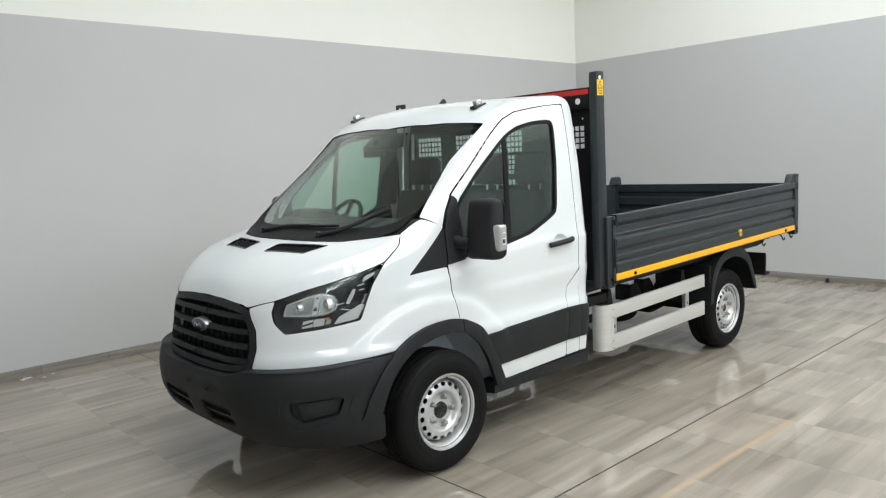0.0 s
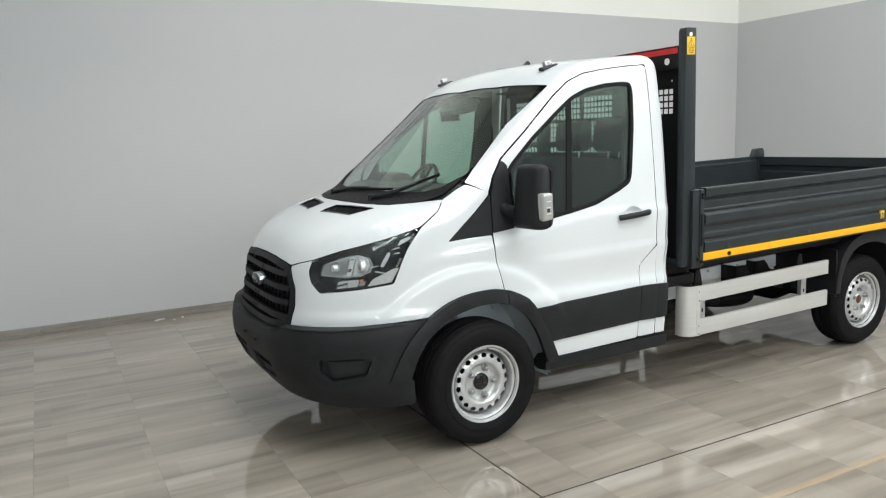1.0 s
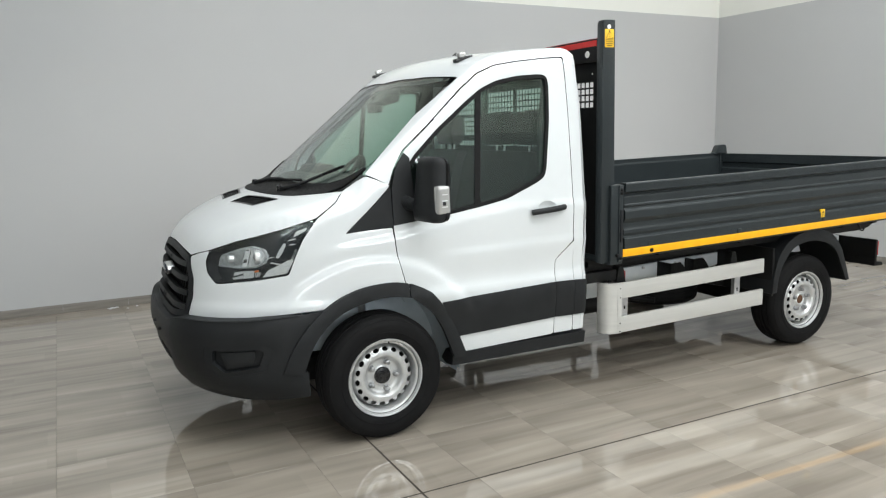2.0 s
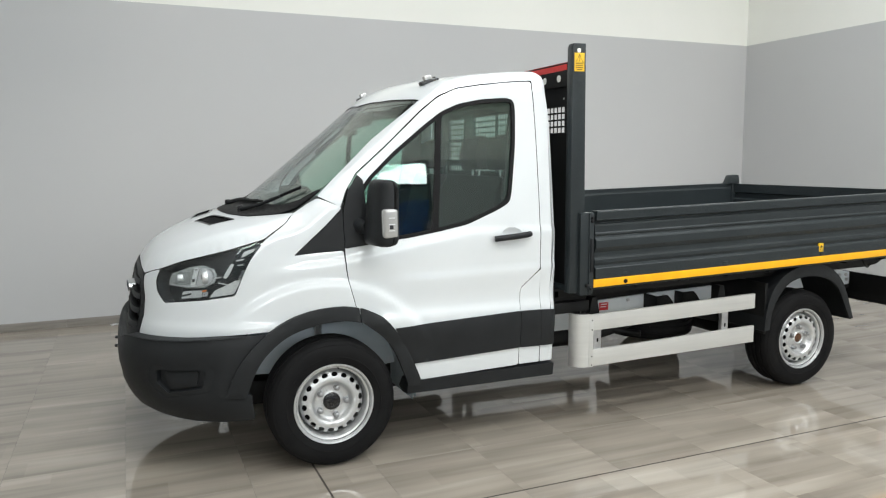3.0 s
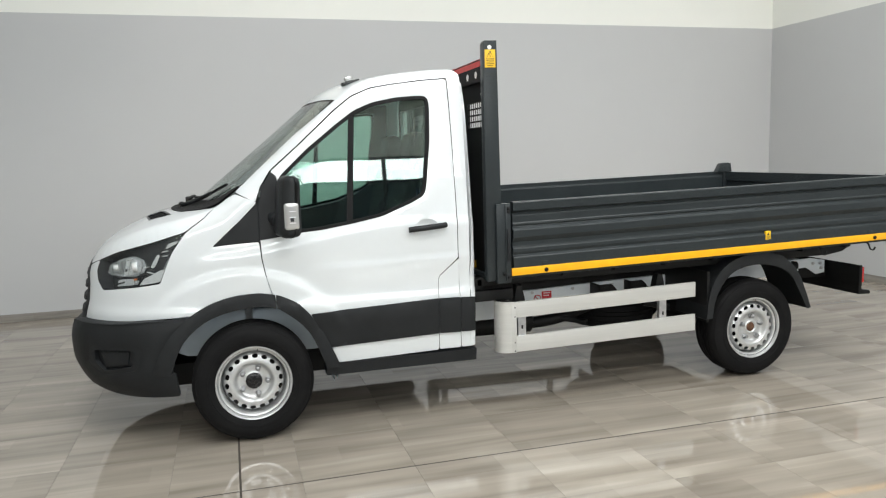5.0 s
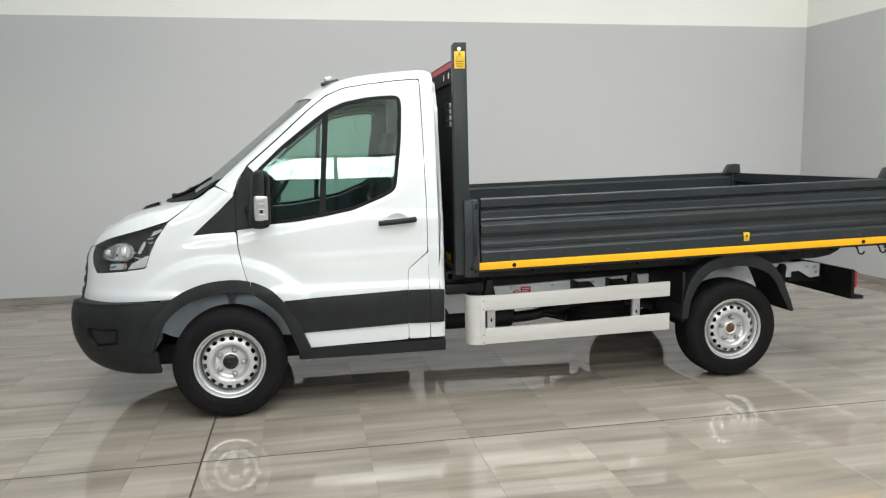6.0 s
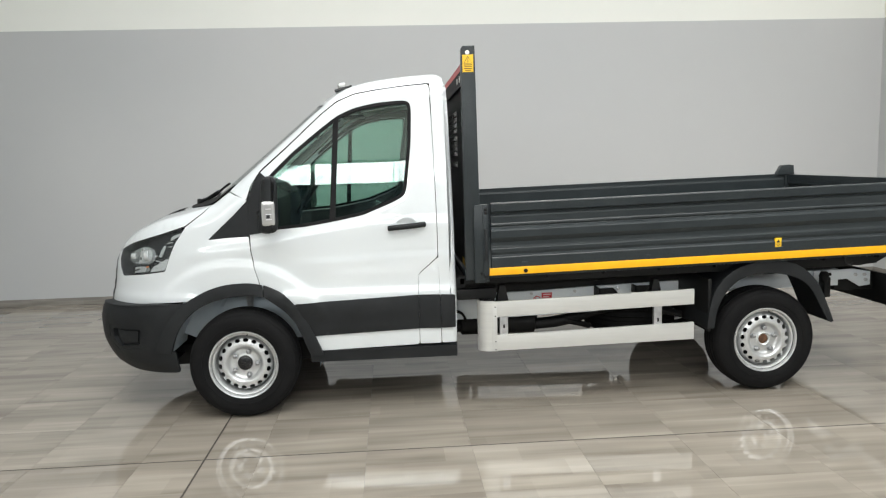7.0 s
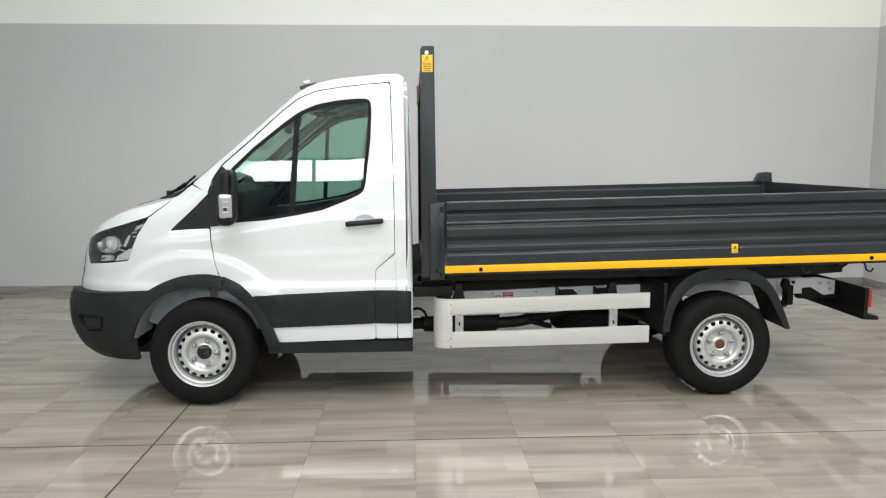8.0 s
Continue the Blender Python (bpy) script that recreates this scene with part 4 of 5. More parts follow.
    light.location, light.rotation_euler = tuple(base + (0, 0, 0.004)), (0, radians(-14), 0)
    bm = box(-0.034, 0.020, -0.020, 0.020, 0.008, 0.040, 0.014, segments=4)
    part("lamp_lens", bm, LAMP_CLEAR, light)

# bumper, grille and badge
EDGE_B = [(70.6, 0.770), (68.0, 0.724), (62.5, 0.598), (59.0, 0.462), (65.7, 0.457), (65.9, 0.309), (57, 0.300), (48, 0.300), (38, 0.315), (25, 0.335), (12, 0.345)]
TOP_B = [(20, 0.708), (27.9, 0.744), (35.4, 0.746), (47.3, 0.750), (60.6, 0.764)]
loop = deg([(0, 0.690)] + TOP_B + EDGE_B + [(0, 0.347)] + [(-a, z) for a, z in EDGE_B[::-1]] + [(-a, z) for a, z in TOP_B[::-1]])
FOG = [(38.0, 0.612), (54.3, 0.622), (56.8, 0.595), (54.6, 0.478), (41.5, 0.436), (37.4, 0.515)]
INTAKE = [(4.5, 0.520), (21.0, 0.528), (22.2, 0.425), (6.0, 0.400)]
holes = [deg(h) for h in (FOG, [(-a, z) for a, z in FOG], INTAKE, [(-a, z) for a, z in INTAKE])]
front_bumper = part("front_bumper", panel(bumper, "round", loop, 0.022, 0.0, holes, 0.035, 0.018, edge=0.006), PLASTIC, truck, "black textured plastic front bumper")
for flip, s in BOTH:
    fog = part("fog_lamp_recess", panel(bumper, "round", [tuple(q) for q in inset(np.array(deg(FOG)), -0.012)], 0.01, -0.05, (), 0.04, 0.02, mirror=flip), PLASTIC, front_bumper)
    part("fog_frame", panel(bumper, "round", [tuple(q) for q in inset(np.array(deg(FOG)), -0.006)], 0.055, -0.003, [deg([(40.3, 0.590), (52.6, 0.600), (54.4, 0.583), (52.6, 0.497), (43.0, 0.464), (40.0, 0.522)])], 0.03, 0.012, edge=0.006, mirror=flip), PLASTIC, front_bumper)
    part("fog_cover", panel(bumper, "round", deg([(40.5, 0.588), (52.5, 0.598), (54.1, 0.581), (52.4, 0.499), (43.1, 0.467), (40.2, 0.522)]), 0.012, -0.034, (), 0.02, 0.01, mirror=flip), PLASTIC, front_bumper)
    part("fog_blank", panel(bumper, "round", deg([(42.0, 0.576), (52.0, 0.585), (51.2, 0.507), (43.4, 0.482)]), 0.02, -0.020, (), 0.02, 0.012, edge=0.004, mirror=flip), PLASTIC, front_bumper)
    for z in (0.468,):
        part("intake_bar", panel(bumper, "round", deg([(3.5, z - 0.012), (23, z - 0.004), (23, z + 0.012), (3.5, z + 0.004)]), 0.03, -0.012, (), 0.03, 0.003, mirror=flip), PLASTIC, front_bumper)
for a in (-1.5, 10.5):
    p = meet(bumper, *WAYS["round"](np.array([[radians(a), 0.612]])))[0]
    part("plate_screw", lathe([(0.009, 0), (0.009, -0.014), (0.004, -0.017)], tuple(p + (0.0, 0, 0)), "x", 12), PLASTIC, front_bumper)

G = [(25.7, 1.048), (28.9, 0.942), (29.1, 0.842), (27.6, 0.738), (20, 0.716), (10, 0.705)]
GRILLE = deg([(0, 0.702)] + G[::-1] + [(22, 1.066), (12, 1.080), (0, 1.085), (-12, 1.080), (-22, 1.066)] + [(-a, z) for a, z in G])
GRILLE_IN = [tuple(q) for q in inset(np.array(GRILLE), 0.035)]
grille = part("grille", panel(cab, "round", GRILLE, 0.05, 0.009, [GRILLE_IN], 0.03, 0.02, edge=0.008), PLASTIC, truck, "black plastic radiator grille with four bars")
edge_of = curve([(0, 0.690)] + TOP_B)
ledge = bmesh.new()
turns = np.linspace(-64, 64, 97)
rim_z = edge_of(np.abs(turns))
front_line = meet(bumper, *WAYS["round"](np.stack([np.radians(turns), rim_z - 0.004], 1)))
back_line = meet(cab, *WAYS["round"](np.stack([np.radians(turns), rim_z + 0.001], 1))) * (0.97, 0.97, 1)
grow(ledge, [tuple(q) for q in front_line] + [tuple(q) for q in back_line], [(i, i + 1, i + 98, i + 97) for i in range(96)])
bmesh.ops.recalc_face_normals(ledge, faces=ledge.faces[:])
bmesh.ops.solidify(ledge, geom=ledge.faces[:], thickness=0.004)
part("bumper_ledge", ledge, PLASTIC, front_bumper)
# Dark sheets added behind the openings: they stand for shade and hide the floor.
part("bumper_underside", prism([(-0.93, -0.30), (-0.93, 0.30), (-0.80, 0.66), (-0.60, 0.80), (-0.50, 0.80), (-0.50, -0.80), (-0.60, -0.80), (-0.80, -0.66)], "z", 0.335, 0.345), SEAL_SHADE, front_bumper)
part("bumper_backing", panel(cab, "round", deg([(-30, 0.62), (30, 0.62), (30, 0.77), (-30, 0.77)]), 0.01, -0.04, (), 0.06, 0.01), SEAL_SHADE, front_bumper)
part("intake_backing", panel(bumper, "round", deg([(-26, 0.365), (26, 0.345), (26, 0.56), (-26, 0.56)]), 0.01, -0.03, (), 0.06, 0.01), SEAL_SHADE, front_bumper)
part("grille_backing", panel(cab, "round", [tuple(q) for q in inset(np.array(GRILLE), 0.008)], 0.01, -0.06, (), 0.06, 0.02), SEAL_SHADE, grille)
for z in (0.780, 0.857, 0.934, 1.010):
    w = 26.5 if z < 0.95 else 25
    part("grille_bar", panel(cab, "round", deg([(-w, z - 0.016), (0, z - 0.020), (w, z - 0.016), (w, z + 0.013), (0, z + 0.009), (-w, z + 0.013)]), 0.045, 0.012, (), 0.03, 0.006, edge=0.009), PLASTIC, grille)
for a in range(-22, 23, 4):
    part("grille_rib", panel(cab, "round", deg([(a - 0.25, 0.73), (a + 0.25, 0.73), (a + 0.25, 1.04), (a - 0.25, 1.04)]), 0.012, -0.046, (), 0.05, 0.001), SEAL_SHADE, grille)
badge = part("badge", lathe([(0.001, -0.004), (0.9, -0.004), (0.96, -0.006), (1.0, -0.004), (1.0, 0.02)], (0, 0, 0), "x", 40), CHROME, grille, "oval chrome-rimmed badge")
badge.data.transform(Matrix.Translation((-0.985, 0, 0.928)) @ Matrix.Rotation(radians(-6), 4, "Y") @ Matrix.Diagonal((1.6, 0.088, 0.036, 1)))
fill_b = part("badge_field", lathe([(0.001, -0.009), (0.84, -0.009), (0.88, -0.004)], (0, 0, 0), "x", 40), BADGE_FILL, grille)
fill_b.data.transform(Matrix.Translation((-0.987, 0, 0.928)) @ Matrix.Rotation(radians(-6), 4, "Y") @ Matrix.Diagonal((1.6, 0.088, 0.036, 1)))
sw = part("badge_scroll", tube(bend([(-0.001, 0.045, -0.004), (-0.002, 0.022, 0.008), (-0.002, 0.0, -0.006), (-0.002, -0.022, 0.008), (-0.001, -0.045, -0.002)], 5), 0.003, None, 6), CHROME, grille)
sw.data.transform(Matrix.Translation((-1.002, 0, 0.928)) @ Matrix.Rotation(radians(-6), 4, "Y"))

# aerial on the roof
p = meet(cab, np.array([[0.99, 0.0, 0.95]]), np.array([[0, 0, 1.0]]))[0]
part("aerial", prism([(-0.035, -0.005), (0.035, -0.005), (0.032, 0.012), (0.018, 0.030), (0.006, 0.031), (-0.015, 0.012)], "y", -0.012, 0.012, 0.006), PLASTIC_GLOSS, truck, "short black roof aerial").location = tuple(p)


# ---- inside the cab ----
def bar_of(profile, y0, y1, bevel, bm=None):
    return prism(profile, "y", y0, y1, bevel, bm)


part("dashboard", bar_of([(-0.20, 1.36), (-0.05, 1.43), (0.12, 1.445), (0.20, 1.40), (0.24, 1.28), (0.18, 1.05), (0.10, 0.90), (-0.20, 0.90)], -0.72, 0.72, 0.03), TRIM, truck, "grey plastic dashboard")
part("instrument_hood", bar_of([(0.02, 1.43), (0.05, 1.485), (0.16, 1.49), (0.22, 1.42), (0.15, 1.38)], 0.24, 0.62, 0.015), TRIM, truck)
part("cab_floor", box(0.505, 1.36, -0.88, 0.88, 0.46, 0.52, 0.01), TRIM, truck)
part("bulkhead_front", box(-0.30, -0.24, -0.575, 0.575, 0.45, 1.22, 0.01), SEAL_SHADE, truck)
part("headlining", panel(cab, "top", [(0.62, -0.70), (1.33, -0.72), (1.33, 0.72), (0.62, 0.70), (0.56, 0.0)], 0.02, -0.045, (), 0.1, 0.08), TRIM, truck)
wheel_ring = part("steering_wheel", bmesh.new(), PLASTIC, truck, "black steering wheel")
bm = bmesh.new()
tube([(0.185 * math.cos(a), 0.185 * math.sin(a), 0) for a in np.linspace(0, 2 * math.pi, 49)], 0.016, bm, 10, False)
lathe([(0.001, -0.02), (0.07, -0.02), (0.075, 0.01), (0.05, 0.03), (0.001, 0.03)], (0, 0, 0), "z", 24, bm)
for a in (0, 120, 240):
    tube([(0.05 * math.cos(radians(a)), 0.05 * math.sin(radians(a)), 0), (0.18 * math.cos(radians(a)), 0.18 * math.sin(radians(a)), 0)], 0.016, bm)
bm.transform(Matrix.Translation((0.32, 0.40, 1.375)) @ Matrix.Rotation(radians(-55), 4, "Y"))
bm.to_mesh(wheel_ring.data)
bm.free()
for f in wheel_ring.data.polygons:
    f.use_smooth = True


def seat(y0, y1, label):
    s = part("seat", bar_of([(0.52, 0.78), (0.54, 0.93), (0.72, 0.96), (0.98, 0.90), (1.04, 0.86), (1.02, 0.74), (0.56, 0.70)], y0, y1, 0.04), FABRIC, truck, label)
    part("backrest", bar_of([(0.94, 0.86), (1.08, 0.86), (1.22, 1.50), (1.19, 1.56), (1.12, 1.56), (1.08, 1.48)], y0 + 0.01, y1 - 0.01, 0.04), FABRIC, s)
    part("seat_base", box(0.56, 1.04, y0 + 0.03, y1 - 0.03, 0.52, 0.72, 0.02), TRIM, s)
    return s


def headrest(s, y):
    part("headrest", bar_of([(1.125, 1.60), (1.10, 1.68), (1.13, 1.80), (1.19, 1.82), (1.235, 1.79), (1.23, 1.64), (1.20, 1.60)], y - 0.135, y + 0.135, 0.035), FABRIC, s)
    for k in (-0.05, 0.05):
        part("headrest_post", tube([(1.17, y + k, 1.52), (1.185, y + k, 1.64)], 0.007), STEEL, s)


driver = seat(0.19, 0.71, "dark fabric driver's seat")
headrest(driver, 0.43)
bench = seat(-0.78, 0.10, "dark fabric double passenger seat")
headrest(bench, -0.29), headrest(bench, -0.69)
part("rear_view_mirror", box(0.42, 0.445, -0.005, 0.235, 1.83, 1.90, 0.012, segments=3), PLASTIC, truck, "dark rear-view mirror")
part("mirror_stem", tube([(0.42, 0.11, 1.88), (0.41, 0.08, 1.93), (0.41, 0.06, 1.94)], 0.012), PLASTIC, truck)
part("sensor_box", bar_of([(0.385, 1.895), (0.455, 1.955), (0.53, 1.985), (0.52, 1.895), (0.43, 1.872)], -0.10, 0.20, 0.012), PLASTIC, truck)
for s in (-1, 1):
    part("sun_visor", box(0.62, 0.80, 0.18 * s if s > 0 else -0.58, 0.58 if s > 0 else -0.18, 1.985, 2.0, 0.006), TRIM, truck)
    part("seat_belt", tube([(1.24, 0.86 * s, 1.80), (1.23, 0.85 * s, 1.30), (1.22, 0.84 * s, 0.80)], 0.012, None, 4), SEAL_SHADE, truck)


# ---- wheels ----
TYRE = [(0.205, -0.095), (0.222, -0.108), (0.250, -0.117), (0.290, -0.120), (0.318, -0.114), (0.336, -0.102), (0.347, -0.088), (0.3525, -0.066), (0.3455, -0.064), (0.3455, -0.056), (0.3535, -0.054), (0.354, -0.022), (0.346, -0.020), (0.346, -0.012), (0.3545, -0.010), (0.3545, 0.010), (0.346, 0.012), (0.346, 0.020), (0.354, 0.022), (0.3535, 0.054), (0.3455, 0.056), (0.3455, 0.064), (0.3525, 0.066), (0.347, 0.088),
        (0.336, 0.102), (0.318, 0.114), (0.290, 0.120), (0.250, 0.117), (0.222, 0.108), (0.205, 0.095)]


def wheel(x, y, front=True, rot=0.0, name="wheel"):
    """A steel wheel that faces -y, its middle at the truck's x, y."""
    z = 0.354
    hub = lathe([(0.001, -0.01), (0.05, -0.012), (0.06, 0.02), (0.06, 0.12)], (x, y, z), "y", 24)
    w = part(name, hub, BLACK_STEEL, truck, "black tyre on a silver steel wheel")
    bm = lathe(TYRE, (0, 0, 0), "y", 96, None, True)
    part("tyre", bm, RUBBER, w)
    own = w.children[-1]
    for r, d in ((0.262, -0.1185), (0.327, -0.1085)):
        me = part("sidewall_ring", lathe([(r - 0.004, d + 0.004), (r - 0.002, d - 0.002), (r + 0.002, d - 0.0015), (r + 0.004, d + 0.004)], (0, 0, 0), "y", 96, None, True), RUBBER, w)
        me.data.transform(Matrix.Translation((x, y, z)))
    own.data.transform(Matrix.Translation((x, y, z)))
    rim = lathe([(0.198, 0.10), (0.21, 0.108), (0.221, 0.108), (0.2215, 0.098), (0.205, 0.094), (0.19, 0.06), (0.186, -0.02), (0.196, -0.06), (0.201, -0.083), (0.207, -0.094), (0.2165, -0.099), (0.2225, -0.108), (0.2195, -0.113), (0.2125, -0.111),
                 (0.207, -0.100), (0.2045, -0.088), (0.199, -0.085), (0.194, -0.084), (0.191, -0.078), (0.189, -0.050), (0.184, -0.02), (0.184, 0.06), (0.198, 0.094)], (x, y, z), "y", 80, None, True)
    part("rim", rim, SILVER, w, "silver painted steel rim")
    # the dished disc with its round holes
    dish = curve([(0.028, -0.052), (0.045, -0.052), (0.060, -0.046), (0.088, -0.046), (0.098, -0.050), (0.112, -0.073), (0.121, -0.080), (0.132, -0.080), (0.150, -0.074), (0.168, -0.066), (0.1745, -0.050), (0.179, -0.020), (0.186, 0.0)])
    if not front:
        near = dish
        dish = lambda r: near(r) - 0.024
    ring = lambda cx, cz, r, n: np.array([(cx + r * math.cos(2 * math.pi * k / n), cz + r * math.sin(2 * math.pi * k / n)) for k in range(n)])
    cuts = [ring(0, 0, 0.033, 28)] + [np.array([(0.1565 * math.cos(a), 0.1565 * math.sin(a))]) + ring(0, 0, 1, 16) @ np.array([[0.0122 * math.cos(a), 0.0122 * math.sin(a)], [-0.0175 * math.sin(a), 0.0175 * math.cos(a)]]) for a in (2 * math.pi * (k + rot) / 18 for k in range(18))]
    v, f = fill(ring(0, 0, 0.186, 72), cuts, 0.009)
    d = dish(np.hypot(*v.T))
    bm = bmesh.new()
    n = len(v)
    grow(bm, [(x + a, y + c, z + b) for (a, b), c in zip(v, d)] + [(x + a, y + c + 0.006, z + b) for (a, b), c in zip(v, d)], f + [tuple(i + n for i in t[::-1]) for t in f])
    edges = {}
    for t in f:
        for i, j in zip(t, t[1:] + t[:1]):
            edges[(i, j)] = 1
    bm.verts.ensure_lookup_table()
    for i, j in edges:
        if (j, i) not in edges:
            bm.faces.new((bm.verts[i], bm.verts[j], bm.verts[j + n], bm.verts[i + n]))
    bmesh.ops.recalc_face_normals(bm, faces=bm.faces[:])
    part("wheel_disc", bm, SILVER, w, "silver steel disc with round holes")
    drum = lathe([(0.001, -0.01), (0.165, -0.01), (0.170, 0.09), (0.001, 0.09)], (x, y, z), "y", 40)
    part("brake_drum", drum, BLACK_STEEL, w)
    nut_d = dish(np.array([0.080]))[0]
    for k in range(5):
        a = 2 * math.pi * (k / 5) + radians(70 if front else 90)
        part("wheel_nut", lathe([(0.019, nut_d + 0.004), (0.019, nut_d - 0.006), (0.0155, nut_d - 0.008), (0.0145, nut_d - 0.030), (0.006, nut_d - 0.035)], (x + 0.080 * math.cos(a), y, z + 0.080 * math.sin(a)), "y", 6), NUT, w)
    cap = dish(np.array([0.03]))[0]
    part("hub_cap", lathe([(0.001, cap - 0.013), (0.038, cap - 0.012), (0.046, cap - 0.008), (0.0495, cap + 0.002), (0.0495, cap + 0.03)] if front else [(0.001, cap - 0.002), (0.026, cap - 0.003), (0.033, cap + 0.002), (0.033, cap + 0.03)], (x, y, z), "y", 28), PLASTIC_GLOSS if front else RUST, w, "black hub cap" if front else "rusty hub centre")
    if not front:
        part("hub_ring", lathe([(0.034, cap - 0.001), (0.042, cap - 0.006), (0.049, cap - 0.001), (0.049, cap + 0.004), (0.038, cap + 0.004)], (x, y, z), "y", 32, None, True), SILVER, w)
    part("valve", tube([(x + 0.03, y - 0.080, z + 0.197), (x + 0.029, y - 0.094, z + 0.191)], 0.0035), SEAL_SHADE, w)
    return w


for sx, front, rot in ((0.0, True, 0.25), (3.504, False, 0.6)):
    wy = 0.865 if front else 0.829
    wheel(sx, -wy, front, rot)
    far = wheel(sx, 0.0, front, rot)
    for ob in (far, *far.children):
        ob.data.transform(Matrix.Rotation(math.pi, 4, "Z") @ Matrix.Translation((-sx, 0, 0)))
        ob.data.transform(Matrix.Translation((sx, wy, 0)))
# rear tyres sit on the ground; the spare hangs flat under the body
bm = lathe([(r, d) for r, d in TYRE], (2.85, 0.0, 0.40), "z", 64, None, True)
spare = part("spare_wheel", bm, RUBBER, truck, "spare wheel slung under the body")
part("spare_rim", lathe([(0.001, 0.02), (0.15, 0.0), (0.205, -0.09), (0.21, -0.09), (0.21, 0.09), (0.001, 0.06)], (2.85, 0.0, 0.40), "z", 40), BLACK_STEEL, spare)


# ---- chassis ----
for s in (-1, 1):
    y0, y1 = sorted((0.40 * s, 0.47 * s))
    part("chassis_rail", prism([(1.3, 0.48), (1.9, 0.485), (2.45, 0.50), (2.75, 0.56), (3.1, 0.61), (4.3, 0.62), (4.3, 0.745), (3.1, 0.705), (2.5, 0.69), (2.04, 0.672), (1.42, 0.66), (1.3, 0.655)], "y", y0, y1, 0.006), PRIMER, truck, "pale grey primed chassis rail")
    bm = prism([(1.38, 0.664), (1.38, 0.79), (4.60, 0.865), (4.60, 0.78), (4.20, 0.749), (3.1, 0.709), (2.5, 0.694), (2.04, 0.676)], "y", *sorted((0.38 * s, 0.472 * s)), 0.006)
    part("subframe_rail", bm, BLACK_STEEL, truck)
    part("leaf_spring", tube(bend([(2.85, 0.52 * s, 0.52), (3.2, 0.52 * s, 0.44), (3.504, 0.52 * s, 0.42), (3.8, 0.52 * s, 0.45), (4.15, 0.52 * s, 0.56)], 6), 0.028, None, 6), BLACK_STEEL, truck)
    part("spring_shackle", box(4.14, 4.19, *sorted((0.48 * s, 0.56 * s)), 0.55, 0.70, 0.012), BLACK_STEEL, truck)
    part("tow_bracket", prism([(4.10, 0.655), (4.10, 0.735), (4.40, 0.745), (4.54, 0.72), (4.54, 0.62), (4.46, 0.61), (4.36, 0.67)], "y", *sorted((0.47 * s, 0.485 * s)), 0.003), PRIMER, truck)
    for x, z in ((4.15, 0.70), (4.22, 0.71), (4.42, 0.70), (4.50, 0.66), (4.49, 0.70)):
        part("bracket_bolt", lathe([(0.013, 0), (0.013, 0.012 * s), (0.006, 0.015 * s)], (x, 0.485 * s, z), "y", 6), BLACK_STEEL if x < 4.3 else STEEL, truck)
    part("damper", tube([(3.42, 0.60 * s, 0.36), (3.25, 0.58 * s, 0.70)], [0.03, 0.035]), BLACK_STEEL, truck)
part("rear_axle", tube([(3.504, -0.75, 0.351), (3.504, -0.3, 0.351), (3.504, -0.16, 0.351), (3.504, 0.16, 0.351), (3.504, 0.3, 0.351), (3.504, 0.75, 0.351)], [0.05, 0.05, 0.13, 0.13, 0.05, 0.05], None, 16), BLACK_STEEL, truck)
part("prop_shaft", tube([(1.2, 0.0, 0.48), (3.4, 0.0, 0.38)], 0.04, None, 12), BLACK_STEEL, truck)
part("front_axle", tube([(0, -0.8, 0.33), (0, -0.4, 0.28), (0, 0.4, 0.28), (0, 0.8, 0.33)], 0.045), BLACK_STEEL, truck)
part("engine_undertray", box(-0.80, 0.9, -0.50, 0.50, 0.24, 0.40, 0.05), BLACK_STEEL, truck)
part("exhaust_pipe", tube(bend([(0.9, -0.30, 0.36), (1.5, -0.33, 0.40), (2.05, -0.34, 0.40), (2.3, -0.34, 0.43), (2.6, -0.30, 0.50), (3.0, -0.28, 0.54)], 8), 0.042, None, 12), BLACK_STEEL, truck)
part("silencer", lathe([(0.04, -0.30), (0.085, -0.27), (0.09, 0.27), (0.04, 0.30)], (1.75, -0.30, 0.415), "x", 20), BLACK_STEEL, truck)
part("tail_pipe", tube(bend([(2.25, -0.36, 0.42), (2.33, -0.42, 0.41), (2.40, -0.50, 0.405)], 5), 0.022, None, 10), BLACK_STEEL, truck)
part("air_hose", tube(bend([(1.36, -0.50, 0.52), (1.42, -0.53, 0.555), (1.47, -0.51, 0.53), (1.50, -0.49, 0.47)], 6), 0.010), SEAL_SHADE, truck)
part("hydraulic_ram", tube([(2.2, 0.12, 0.60), (2.9, 0.12, 0.82)], 0.055, None, 14), STEEL, truck)
for x, out in ((2.44, 0.14), (2.72, 0.09)):
    gusset = prism([(x, 0.56), (x, 0.695), (x + 0.10, 0.698), (x + 0.13, 0.67), (x + 0.20, 0.575)], "y", -0.474 - out, -0.474 - out + 0.008, 0.003)
    box(x, x + 0.012, -0.474 - out, -0.474, 0.56, 0.695, 0.002, gusset)
    prism([(x + 0.03, 0.648), (x + 0.075, 0.648), (x + 0.085, 0.678), (x + 0.03, 0.676)], "y", -0.4755 - out, -0.474 - out, 0.0, gusset)
    part("rail_gusset", gusset, BLACK_STEEL, truck, "black bracket on the chassis rail")
part("warning_plate", box(2.055, 2.13, -0.477, -0.4735, 0.60, 0.655), RED_LABEL, truck, "small red warning plate")
for z, w in ((0.640, 0.055), (0.622, 0.045)):
    part("plate_print", box(2.065, 2.065 + w, -0.4785, -0.477, z, z + 0.006), WHITE_PRINT, truck)
bm = bmesh.new()
